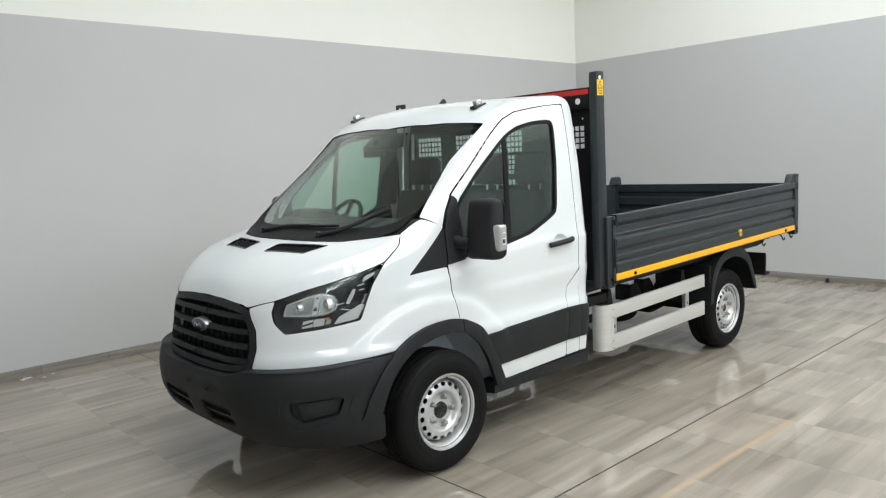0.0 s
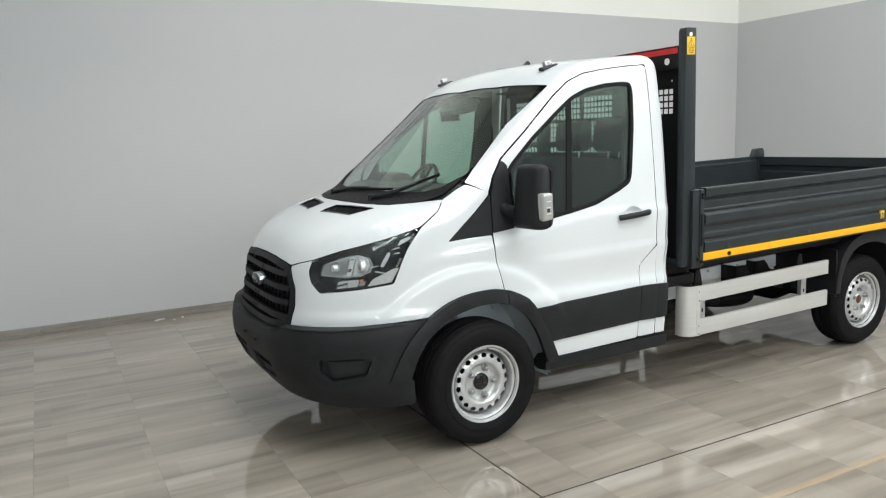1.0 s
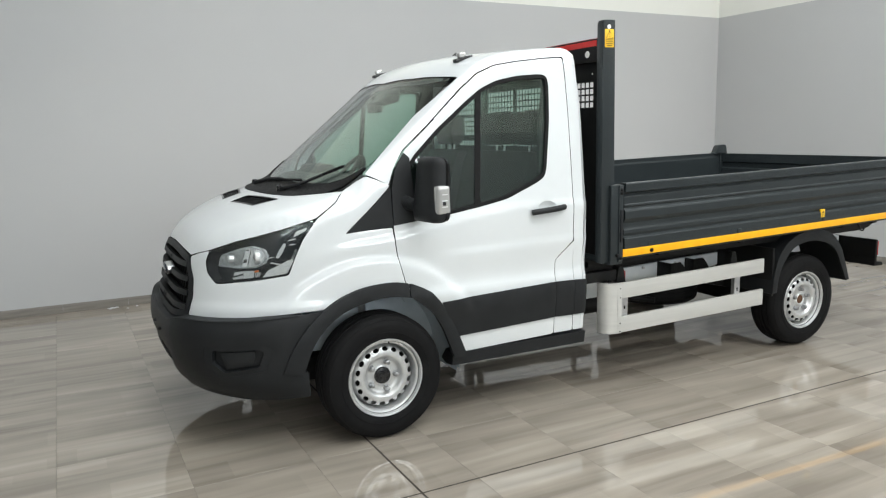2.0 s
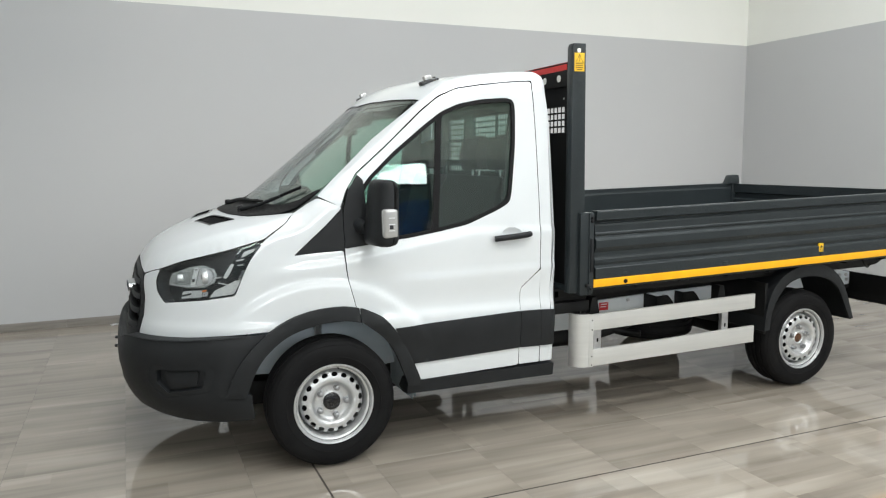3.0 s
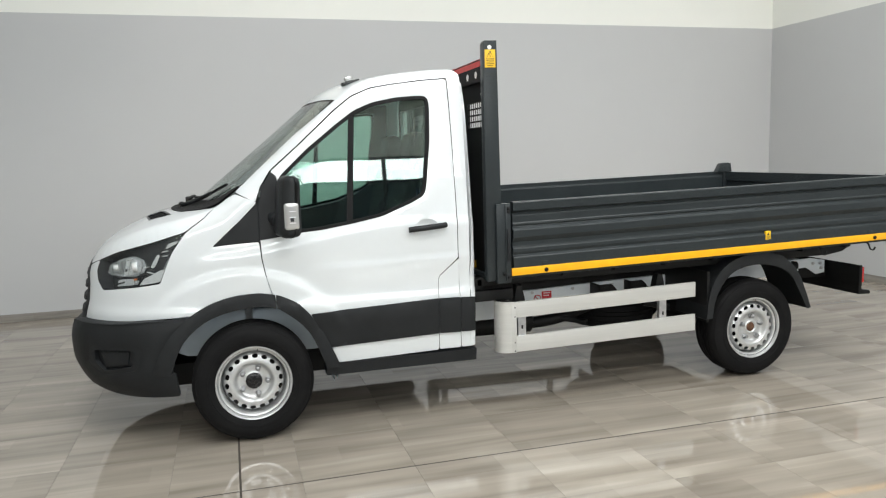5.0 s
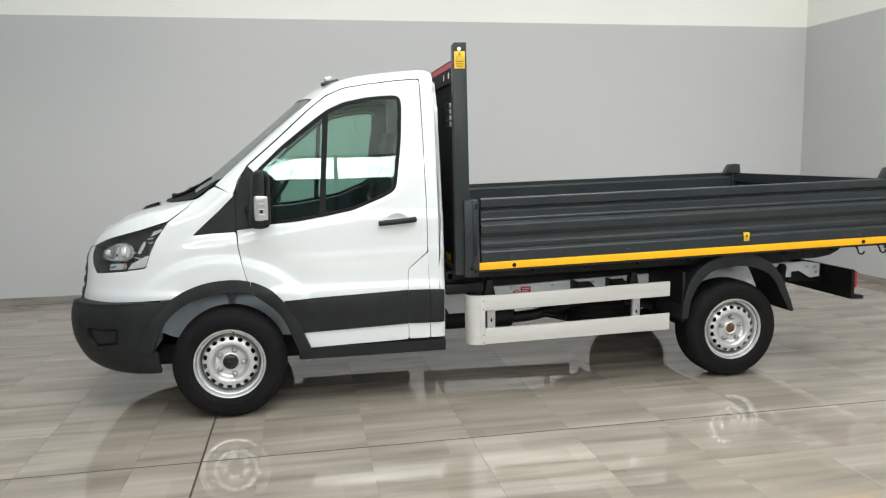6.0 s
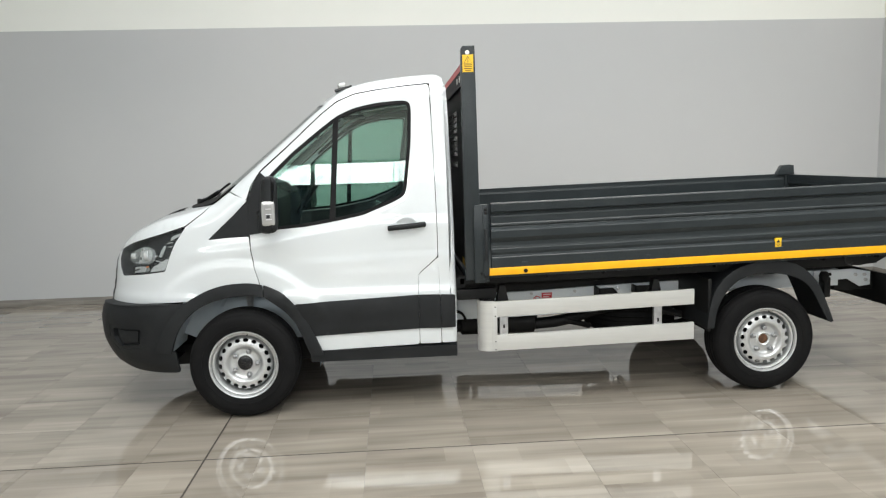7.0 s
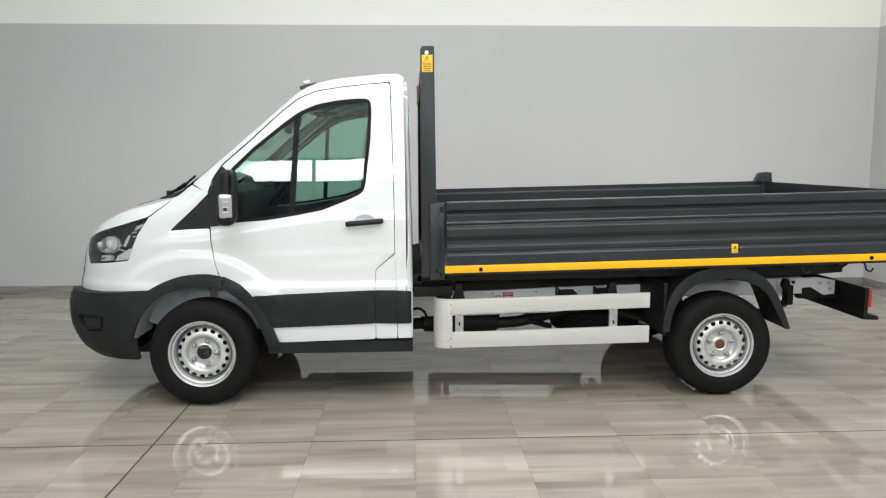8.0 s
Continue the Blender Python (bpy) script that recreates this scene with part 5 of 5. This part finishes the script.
tube([(2.02 + 0.026 * math.cos(a), -0.476, 0.605 + 0.026 * math.sin(a)) for a in np.linspace(0, 2 * math.pi, 25)], 0.0035, bm, 6, False)
tube([(2.002, -0.476, 0.623), (2.038, -0.476, 0.587)], 0.003, bm, 6)
part("warning_ring", bm, RED_LABEL, truck, "red ring sign")
for x in (1.72, 1.98, 2.30, 2.62, 2.85):
    part("rail_bolt", lathe([(0.011, 0.0), (0.011, -0.012), (0.005, -0.014)], (x, -0.470, 0.640 + 0.02 * (x - 1.4)), "y", 6), STEEL, truck)

# ---- tipping body: it rises by about a degree towards the tail ----
LEAN = Matrix(((1, 0, 0, 0), (0, 1, 0, 0), (0.020, 0, 1, -0.031), (0, 0, 0, 1)))


def bed(name, bm, mat, parent=truck, label="", smooth=True):
    bm.transform(LEAN)
    return part(name, bm, mat, parent, label, smooth)


E0, E1, YS0 = 1.583, 4.770, 1.05
bed("bed_floor", box(1.46, E1 - 0.03, -1.01, 1.01, 0.865, 0.90, 0.004), ANTHRACITE, truck, "anthracite steel loading floor")
for s in (-1, 1):
    bed("bed_side_rail", prism([(1.42, 0.812), (1.42, 0.868), (4.40, 0.868), (4.37, 0.835), (4.30, 0.800), (4.18, 0.785), (3.0, 0.800)], "y", *sorted((0.84 * s, 0.90 * s)), 0.004), BLACK_STEEL)
for k in range(8):
    x = 1.62 + 0.38 * k
    bed("cross_bearer", prism([(-0.95, 0.862), (0.95, 0.862), (0.95, 0.84), (0.45, 0.79), (-0.45, 0.79), (-0.95, 0.84)], "x", x, x + 0.05, 0.003), BLACK_STEEL)


def corrugated(name, sx, label):
    """A dropside of pressed steel, its ribs running the whole length."""
    prof = [(0.016, 0.895), (0.018, 0.94), (0.018, 1.000), (0.014, 1.006), (0.003, 1.012), (0.001, 1.018), (0.006, 1.028), (0.009, 1.034), (0.009, 1.054), (0.006, 1.060), (0.000, 1.066),
            (-0.002, 1.075), (-0.002, 1.098), (0.002, 1.103), (0.016, 1.122), (0.020, 1.129), (0.020, 1.172), (0.017, 1.180), (0.003, 1.192), (0.001, 1.198), (0.008, 1.204), (0.010, 1.210),
            (0.009, 1.216), (0.005, 1.222), (0.005, 1.262), (0.003, 1.270), (-0.006, 1.276), (-0.006, 1.284), (0.016, 1.294), (0.020, 1.298), (0.022, 1.345), (0.018, 1.352), (-0.030, 1.352), (-0.030, 1.318)]
    back = [(-0.034, 1.30), (-0.034, 0.895)]
    bm = prism([(sx * (YS0 - 0.018 + a), z) for a, z in prof] + [(sx * (YS0 - 0.018 + a), z) for a, z in back], "x", E0 + 0.035, E1 - 0.11, 0.0)
    return bed(name, bm, ANTHRACITE, truck, label, False)


for s in (-1, 1):
    side = corrugated("dropside", s, "anthracite ribbed steel dropside")
    yo = YS0 * s
    stripe = bed("reflective_stripe", box(E0 + 0.02, E1 - 0.11, *sorted((yo - 0.010 * s, yo + 0.004 * s)), 0.888, 0.936, 0.001), YELLOW, side, "yellow reflective stripe")
    for x in (1.836, 4.44):
        bed("stripe_stud", lathe([(0.013, 0), (0.013, -0.008), (0.006, -0.011)] if s < 0 else [(0.013, 0), (0.013, 0.008), (0.006, 0.011)], (x, yo + 0.004 * s, 0.909), "y", 14), SEAL_SHADE, side)
    for x, h in ((3.515, 0.060), ):
        bed("yellow_tag", box(x - 0.021, x + 0.021, *sorted((yo - 0.012 * s, yo + 0.001 * s)), 0.966, 0.966 + h, 0.001), YELLOW_LABEL, side, "small yellow label")
        bed("tag_print", prism([(x - 0.012, 0.996), (x + 0.012, 0.996), (x, 1.016)], "y", *sorted((yo, yo + 0.002 * s))), INK, side)
        for k in range(3):
            bed("tag_print", box(x - 0.014, x + 0.014, *sorted((yo, yo + 0.002 * s)), 0.972 + 0.007 * k, 0.9745 + 0.007 * k), INK, side)
    for x in (1.83, 2.64, 3.53, 4.40):
        bed("hinge_clip", box(x - 0.02, x + 0.02, *sorted((yo - 0.01 * s, yo + 0.004 * s)), 0.94, 0.968, 0.004), ANTHRACITE, side)
    # end frame with latch
    jamb = bed("end_frame", box(E0 - 0.075, E0 + 0.018, *sorted((0.985 * s, yo - 0.002 * s)), 0.845, 1.345, 0.005), ANTHRACITE, truck, "anthracite end frame with latch")
    bed("latch_plate", box(E0 - 0.018, E0 + 0.016, *sorted((yo - 0.006 * s, yo + 0.006 * s)), 0.86, 1.343, 0.003), ANTHRACITE, jamb)
    bed("latch_lever", box(E0 - 0.010, E0 + 0.010, *sorted((yo, yo + 0.016 * s)), 0.985, 1.19, 0.006), PLASTIC, jamb)
    for x, z in ((E0 - 0.03, 0.905), (E0 - 0.002, 0.885), (E0, 1.315), (E0, 1.295)):
        bed("bolt", lathe([(0.011, 0), (0.011, 0.012 * s), (0.006, 0.016 * s)], (x, yo + 0.002 * s, z), "y", 6), SEAL_SHADE, jamb)
    # headboard post
    low = 0.0 if s < 0 else 0.09
    post = bed("headboard_post", prism([(1.452, 0.86), (1.452, 2.318 - low), (1.460, 2.334 - low), (1.540, 2.334 - low), (1.551, 1.30), (1.551, 0.86)], "y", *sorted((0.962 * s, 1.022 * s)), 0.004), ANTHRACITE, truck, "tall anthracite headboard post with yellow label")
    yp = 1.022 * s
    bed("post_cap", box(1.462, 1.539, *sorted((0.964 * s, 1.0205 * s)), 2.33 - low, 2.336 - low), ANTHRACITE, post)
    bed("post_hole", lathe([(0.001, 0), (0.013, 0), (0.013, 0.0015 * s)], (1.493, yp, 2.296 - low), "y", 18), WALL_WHITE, post, "pale round hole")
    bed("post_label", box(1.462, 1.530, *sorted((yp - 0.001 * s, yp + 0.0015 * s)), 2.176 - low, 2.282 - low, 0.0005), YELLOW_LABEL, post, "yellow warning label with a triangle")
    tri = bmesh.new()
    c = [(1.496, 2.273 - low), (1.471, 2.228 - low), (1.521, 2.228 - low)]
    tube([(x, yp + 0.0016 * s, z) for x, z in c + c[:1]], 0.0022, tri, 6)
    tube([(1.497, yp + 0.0016 * s, 2.262 - low), (1.492, yp + 0.0016 * s, 2.249 - low), (1.499, yp + 0.0016 * s, 2.247 - low), (1.495, yp + 0.0016 * s, 2.234 - low)], 0.0016, tri, 5)
    bed("label_triangle", tri, INK, post)
    for k, w in enumerate((0.052, 0.046, 0.05, 0.036)):
        bed("label_print", box(1.496 - w / 2, 1.496 + w / 2, *sorted((yp + 0.0014 * s, yp + 0.0022 * s)), 2.217 - low - 0.011 * k, 2.221 - low - 0.011 * k), INK, post)
    if s > 0:
        bed("post_bracket", box(1.446, 1.4615, 0.966, 1.085, 2.12, 2.285, 0.003), ANTHRACITE, post)
        bed("bracket_hole", lathe([(0.001, 0), (0.014, 0), (0.014, -0.0015)], (1.446, 1.03, 2.245), "x", 16), WALL_WHITE, post)
    # rear post with its gusset
    tail = bed("rear_post", box(E1 - 0.105, E1 - 0.02, *sorted((0.99 * s, yo + 0.002 * s)), 0.84, 1.43, 0.006), ANTHRACITE, truck, "anthracite rear corner post")
    bed("rear_lug", prism([(E1 - 0.185, 1.345), (E1 - 0.145, 1.42), (E1 - 0.13, 1.432), (E1 - 0.06, 1.436), (E1 - 0.03, 1.41), (E1 - 0.02, 1.345)], "y", *sorted((0.975 * s, 1.045 * s)), 0.006), ANTHRACITE, tail)
    for z in (0.87, 0.90, 1.30, 1.33, 1.42):
        bed("bolt", lathe([(0.010, 0), (0.010, 0.01 * s), (0.005, 0.013 * s)], (E1 - 0.06, yo + 0.002 * s, z), "y", 6), SEAL_SHADE, tail)
    for x in (3.99, 4.42, 4.60):
        bed("rope_hook", tube(bend([(x, 1.0 * s, 0.872), (x, 1.025 * s, 0.855), (x + 0.005, 1.035 * s, 0.825), (x + 0.035, 1.035 * s, 0.815), (x + 0.05, 1.035 * s, 0.835)], 4), 0.006), BLACK_STEEL, truck, "black rope hook")
# tailboard
prof = [(0.0, 0.895), (0.0, 0.97), (-0.012, 0.98), (-0.012, 1.04), (0.012, 1.055), (0.012, 1.10), (-0.012, 1.115), (-0.012, 1.19), (0.012, 1.205), (0.012, 1.25), (-0.008, 1.262), (-0.008, 1.345), (0.034, 1.345), (0.034, 0.895)]
bed("tailboard", prism([(E1 - 0.075 + a, z) for a, z in prof], "y", -0.985, 0.985), ANTHRACITE, truck, "anthracite ribbed tailboard")

# headboard: a sheet with punched windows, a folded top and red tape
HX0, HX1 = 1.480, 1.482


def sheet(y0, y1, z0, z1, cols, rows):
    """Bars of a punched window: one bmesh of crossing flat bars."""
    bm = bmesh.new()
    w, h = (y1 - y0) / cols, (z1 - z0) / rows
    ys = [y0] + [q for c in range(cols) for q in (y0 + c * w + 0.12 * w, y0 + (c + 1) * w - 0.12 * w)] + [y1]
    zs = [z0] + [q for r in range(rows) for q in (z0 + r * h + 0.13 * h, z0 + (r + 1) * h - 0.13 * h)] + [z1]
    for i in range(len(ys) - 1):
        for j in range(len(zs) - 1):
            if i % 2 and j % 2:
                continue
            grow(bm, [(x, y, z) for x in (HX0, HX1) for y in (ys[i], ys[i + 1]) for z in (zs[j], zs[j + 1])], [(0, 1, 3, 2), (4, 6, 7, 5), (0, 4, 5, 1), (2, 3, 7, 6), (0, 2, 6, 4), (1, 5, 7, 3)])
    bmesh.ops.remove_doubles(bm, verts=bm.verts[:], dist=1e-5)
    return bm


board = bed("headboard", box(HX0, HX1, -0.955, 0.955, 0.90, 1.575), BLACK_STEEL, truck, "dark steel headboard with punched mesh windows")
for y0, y1, z0, z1 in ((-0.955, 0.955, 1.625, 1.658), (-0.955, 0.955, 1.808, 1.822), (-0.955, 0.955, 1.985, 2.225)):
    bed("headboard_strip", box(HX0, HX1, y0, y1, z0, z1), BLACK_STEEL, board)
BLOCKS = [(-0.90, -0.60), (-0.33, -0.02), (0.02, 0.385), (0.56, 0.85)]
for z0, z1, rows in ((1.822, 1.985, 4), (1.658, 1.808, 4), (1.575, 1.625, 1)):
    y = -0.955
    for a, b in BLOCKS + [(0.955, None)]:
        bed("headboard_strip", box(HX0, HX1, y, a, z0, z1), BLACK_STEEL, board)
        if b is not None:
            outer = a < -0.5 or b > 0.5
            if outer and z1 < 1.82 and a < 0:
                bed("headboard_strip", box(HX0, HX1, a, b, z0, z1), BLACK_STEEL, board)
            else:
                bed("mesh_window", sheet(a, b, z0, z1, round((b - a) / 0.0405), rows), BLACK_STEEL, board)
            y = b
bed("headboard_fold", prism([(1.456, 2.10), (1.456, 2.228), (1.464, 2.236), (1.528, 2.236), (1.528, 2.196), (1.521, 2.196), (1.521, 2.228), (1.465, 2.228), (1.465, 2.10)], "y", -0.955, 0.955), BLACK_STEEL, board)
bed("red_tape", box(1.4535, 1.456, -0.954, 0.954, 2.192, 2.226), RED_TAPE, board, "red tape along the top edge")
bed("red_tape", box(1.458, 1.527, -0.954, 0.954, 2.2362, 2.2378), RED_TAPE, board)
for y in (-0.865, -0.70, 0.70, 0.865):
    bed("round_hole", lathe([(0.001, 0), (0.021, 0), (0.021, -0.002)], (1.456, y, 2.148), "x", 20), WALL_WHITE, board, "pale round hole")
bed("round_hole", lathe([(0.001, 0), (0.006, 0), (0.006, -0.0015)], (HX0, -0.885, 2.03), "x", 14), WALL_WHITE, board)
bed("board_label", box(1.4785, 1.4798, -0.72, -0.54, 0.905, 0.955), YELLOW_LABEL, board, "yellow label low on the headboard")
for y in (-0.50, 0.47):
    bed("headboard_stay", box(1.487, 1.528, y - 0.022, y + 0.022, 0.90, 2.19, 0.004), BLACK_STEEL, board)
bed("hose_guide", box(1.40, 1.66, -0.93, -0.86, 0.715, 0.785, 0.01), BLACK_STEEL)
bed("guide_foot", box(1.60, 1.65, -0.92, -0.87, 0.66, 0.72, 0.006), BLACK_STEEL)
bed("front_bearer", box(1.36, 1.46, -0.90, 0.90, 0.79, 0.862, 0.008), BLACK_STEEL)

# ---- side guards ----
for s in (-1, 1):
    def bent(z0, z1, z2, z3):
        """A rail that bends round towards the truck at its front end."""
        line = [(1.538, 0.885), (1.532, 0.915), (1.538, 0.945), (1.558, 0.973), (1.592, 0.988), (1.63, 0.990)]
        bm = bmesh.new()
        outer = line
        inner = [(1.550, 0.885), (1.544, 0.914), (1.549, 0.940), (1.566, 0.963), (1.596, 0.977), (1.63, 0.979)]
        n = len(outer)
        ring = outer + inner[::-1]
        grow(bm, [(x, y * s, z) for z in (z0, z3) for x, y in ring], [tuple(range(2 * n))[::-1], tuple(range(2 * n, 4 * n))] + [(i, (i + 1) % (2 * n), (i + 1) % (2 * n) + 2 * n, i + 2 * n) for i in range(2 * n)])
        bmesh.ops.recalc_face_normals(bm, faces=bm.faces[:])
        return bm
    guard = part("side_guard", bent(0.374, 0, 0, 0.708), ALUMINIUM, truck, "pale aluminium side guard with two rails", angle=60)
    part("guard_cap", prism([(1.551, 0.86 * s), (1.548, 0.912 * s), (1.56, 0.945 * s), (1.585, 0.970 * s), (1.625, 0.977 * s), (1.625, 0.86 * s)], "z", 0.704, 0.714, 0.0), PLASTIC_GLOSS, guard)
    for a, b in ((0.598, 0.700), (0.372, 0.475)):
        y0, y1 = sorted((0.964 * s, 0.991 * s))
        rail = prism([(1.628, a + 0.004), (1.628, b + 0.004), (2.98, b + 0.036), (2.98, a + 0.036 if a > 0.5 else a + 0.024)], "y", y0, y1, 0.004)
        part("guard_rail", rail, ALUMINIUM, guard)
    part("rail_web", box(1.62, 1.654, *sorted((0.965 * s, 0.9915 * s)), 0.373, 0.699, 0.003), ALUMINIUM, guard)
    for x in (1.675, 2.715):
        part("guard_bracket", box(x, x + 0.055, *sorted((0.93 * s, 0.962 * s)), 0.41 if x < 2 else 0.42, 0.66 if x < 2 else 0.70, 0.003), STEEL, guard)
        part("bracket_slot", box(x + 0.022, x + 0.034, *sorted((0.961 * s, 0.9635 * s)), 0.52, 0.545, 0.002), SEAL_SHADE, guard)
        part("hanger", prism([(x - 0.02, 0.66), (x + 0.075, 0.66), (x + 0.045, 0.80), (x + 0.01, 0.80)], "y", *sorted((0.86 * s, 0.925 * s)), 0.004), BLACK_STEEL, guard)
        for k in (0, 1):
            part("bolt", tube([(x + 0.01 + 0.035 * k, 0.90 * s, 0.70), (x + 0.01 + 0.035 * k, 0.90 * s, 0.755)], 0.006, None, 6), STEEL, guard)
    for z in (0.385, 0.44, 0.61, 0.67):
        part("rivet", lathe([(0.0045, 0), (0.0045, 0.0015 * s), (0.002, 0.003 * s)], (1.642, 0.9915 * s, z), "y", 8), SEAL_SHADE, guard)

# ---- rear mudguards, lamp bar ----
for s in (-1, 1):
    out_a = [(3.066, 0.466), (3.083, 0.61), (3.133, 0.745), (3.236, 0.848), (3.387, 0.900), (3.541, 0.906), (3.697, 0.866), (3.819, 0.757), (3.897, 0.600), (3.945, 0.477)]
    in_a = [(3.905, 0.480), (3.840, 0.60), (3.765, 0.725), (3.665, 0.79), (3.53, 0.822), (3.40, 0.82), (3.28, 0.785), (3.19, 0.70), (3.135, 0.59), (3.115, 0.466)]
    oo, ii = bend(out_a, 4), bend(in_a, 4)
    guard = part("rear_mudguard", prism([(x, z) for x, z in oo] + [(x, z) for x, z in ii], "y", *sorted((0.985 * s, 1.003 * s)), 0.004), PLASTIC, truck, "black plastic rear mudguard")
    roof = bmesh.new()
    n = len(oo)
    shift = [(x + (3.5 - x) * 0.02, z - 0.008) for x, z in oo]
    grow(roof, [(x, y * s, z) for y in (0.62, 0.99) for x, z in oo] + [(x, y * s, z) for y in (0.62, 0.99) for x, z in shift],
         [(i, i + 1, n + i + 1, n + i) for i in range(n - 1)] + [(2 * n + i, 3 * n + i, 3 * n + i + 1, 2 * n + i + 1) for i in range(n - 1)] + [(0, n, 3 * n, 2 * n), (n - 1, 3 * n - 1, 4 * n - 1, 2 * n - 1)] + [(i, 2 * n + i, 2 * n + i + 1, i + 1) for i in range(n - 1)])
    part("mudguard_roof", roof, PLASTIC, guard)
    part("splash_plate", box(3.075, 3.10, *sorted((0.45 * s, 0.985 * s)), 0.44, 0.80, 0.008), BLACK_STEEL, truck)
    part("frame_plate", prism([(3.25, 0.70), (3.35, 0.79), (3.62, 0.79), (3.75, 0.70), (3.75, 0.62), (3.25, 0.62)], "y", *sorted((0.50 * s, 0.52 * s)), 0.004), PRIMER, truck)
    part("rubber_buffer", lathe([(0.02, 0), (0.032, 0.02), (0.032, 0.05), (0.02, 0.07)], (4.05, 0.70 * s, 0.70), "z", 16), SEAL_SHADE, truck)
bar = part("lamp_bar", box(4.575, 4.605, -0.80, 0.80, 0.55, 0.715, 0.006), BLACK_STEEL, truck, "black rear lamp bar")
part("bar_foot", prism([(4.575, 0.49), (4.575, 0.56), (4.60, 0.56), (4.605, 0.525), (4.68, 0.515), (4.69, 0.497), (4.68, 0.485)], "y", -0.80, 0.80, 0.004), BLACK_STEEL, bar)
for s in (-1, 1):
    part("tail_lamp", box(4.605, 4.635, *sorted((0.48 * s, 0.79 * s)), 0.575, 0.70, 0.008), RED_LENS, bar, "red tail lamp")
    part("bar_arm", box(4.28, 4.58, *sorted((0.40 * s, 0.46 * s)), 0.58, 0.69, 0.006), BLACK_STEEL, bar)


# ---- litter and fittings on the floor ----
for x, y, w, turn in ((-1.15, 3.385, 0.10, 0.4), (-0.93, 3.36, 0.045, 1.3), (-1.02, 3.30, 0.03, 2.2)):
    random.seed(int(abs(x) * 100))
    own = bmesh.new()
    n = 6
    grow(own, [(w * (i / 5 - 0.5), 0.45 * w * (j / 5 - 0.5), 0.004 + 0.012 * random.random()) for j in range(n) for i in range(n)], [(j * n + i, j * n + i + 1, (j + 1) * n + i + 1, (j + 1) * n + i) for j in range(n - 1) for i in range(n - 1)])
    bmesh.ops.solidify(own, geom=own.faces[:], thickness=0.0015)
    low = min(v.co.z for v in own.verts)
    own.transform(Matrix.Translation((x, y, -low + 0.0003)) @ Matrix.Rotation(turn, 4, "Z"))
    tagged(part("paper_scrap", own, WHITE_PRINT), "crumpled white paper scrap on the tiles by the wall", "litter", "scraps by the wall")
tagged(part("door_stop", lathe([(0.022, 0.0), (0.024, 0.01), (0.020, 0.045), (0.012, 0.055)], (X1 - 0.06, -0.464, 0.0), "z", 20), PLASTIC), "small black door stop on the tiles", "door stop")


# ---- the floor: tiles on a bed, with two expansion joints ----
floor = thing("floor", "polished beige porcelain tiles with wood-like grain", "floor", kind="structure")
part("screed", box(X0 - 0.2, X1 + 0.2, Y0 - 0.2, Y1 + 0.2, -0.15, -0.0045), GROUT, floor, smooth=False)
part("expansion_joint", box(X0, X1, -1.646, -1.634, -0.0045, -0.0004), JOINT, floor, smooth=False)
part("expansion_joint", box(-0.116, -0.104, Y0, -1.646, -0.0045, -0.0004), JOINT, floor, smooth=False)
part("expansion_joint", box(-0.116, -0.104, -1.634, Y1, -0.0045, -0.0004), JOINT, floor, smooth=False)
XS = [X0] + [-0.46 - 0.6 * k for k in range(12, -1, -1) if -0.46 - 0.6 * k > X0 + 0.02] + [-0.11] + [0.2 + 0.6 * k for k in range(12) if 0.2 + 0.6 * k < X1 - 0.02] + [X1]
YS = [Y0] + [-1.64 + 0.6 * k for k in range(-14, 9) if Y0 + 0.02 < -1.64 + 0.6 * k < Y1 - 0.02] + [Y1]
SHARED = {}


def tile_mesh(w, d):
    key = (round(w, 4), round(d, 4))
    if key not in SHARED:
        bm, c = bmesh.new(), 0.0004
        lo = [(-w / 2, -d / 2, -0.009), (w / 2, -d / 2, -0.009), (w / 2, d / 2, -0.009), (-w / 2, d / 2, -0.009)]
        mid = [(x, y, -c) for x, y, _ in lo]
        top = [(x - math.copysign(c, x), y - math.copysign(c, y), 0) for x, y, _ in lo]
        grow(bm, lo + mid + top, [(8, 9, 10, 11)] + [(i + k, (i + 1) % 4 + k, (i + 1) % 4 + k + 4, i + k + 4) for k in (0, 4) for i in range(4)])
        me = bpy.data.meshes.new("tile")
        bm.to_mesh(me)
        bm.free()
        me.materials.append(TILE)
        SHARED[key] = me
    return SHARED[key]


rest = bmesh.new()
for x0, x1 in zip(XS, XS[1:]):
    for y0, y1 in zip(YS, YS[1:]):
        a = 0.0058 if abs(x0 + 0.11) < 0.01 else 0.0005
        b = 0.0058 if abs(x1 + 0.11) < 0.01 else 0.0005
        c = 0.0058 if abs(y0 + 1.64) < 0.01 else 0.0005
        d = 0.0058 if abs(y1 + 1.64) < 0.01 else 0.0005
        me = tile_mesh(x1 - x0 - a - b, y1 - y0 - c - d)
        at = ((x0 + a + x1 - b) / 2, (y0 + c + y1 - d) / 2, 0)
        if y0 > -5.9 and x0 > -3.9:
            ob = new("tile", me)
            ob.parent, ob.location = floor, at
        else:
            k = len(rest.verts)
            rest.from_mesh(me)
            rest.verts.ensure_lookup_table()
            for v in rest.verts[k:]:
                v.co += Vector(at)
tagged(part("far_tiles", rest, TILE, floor, smooth=False), kind="stuff")
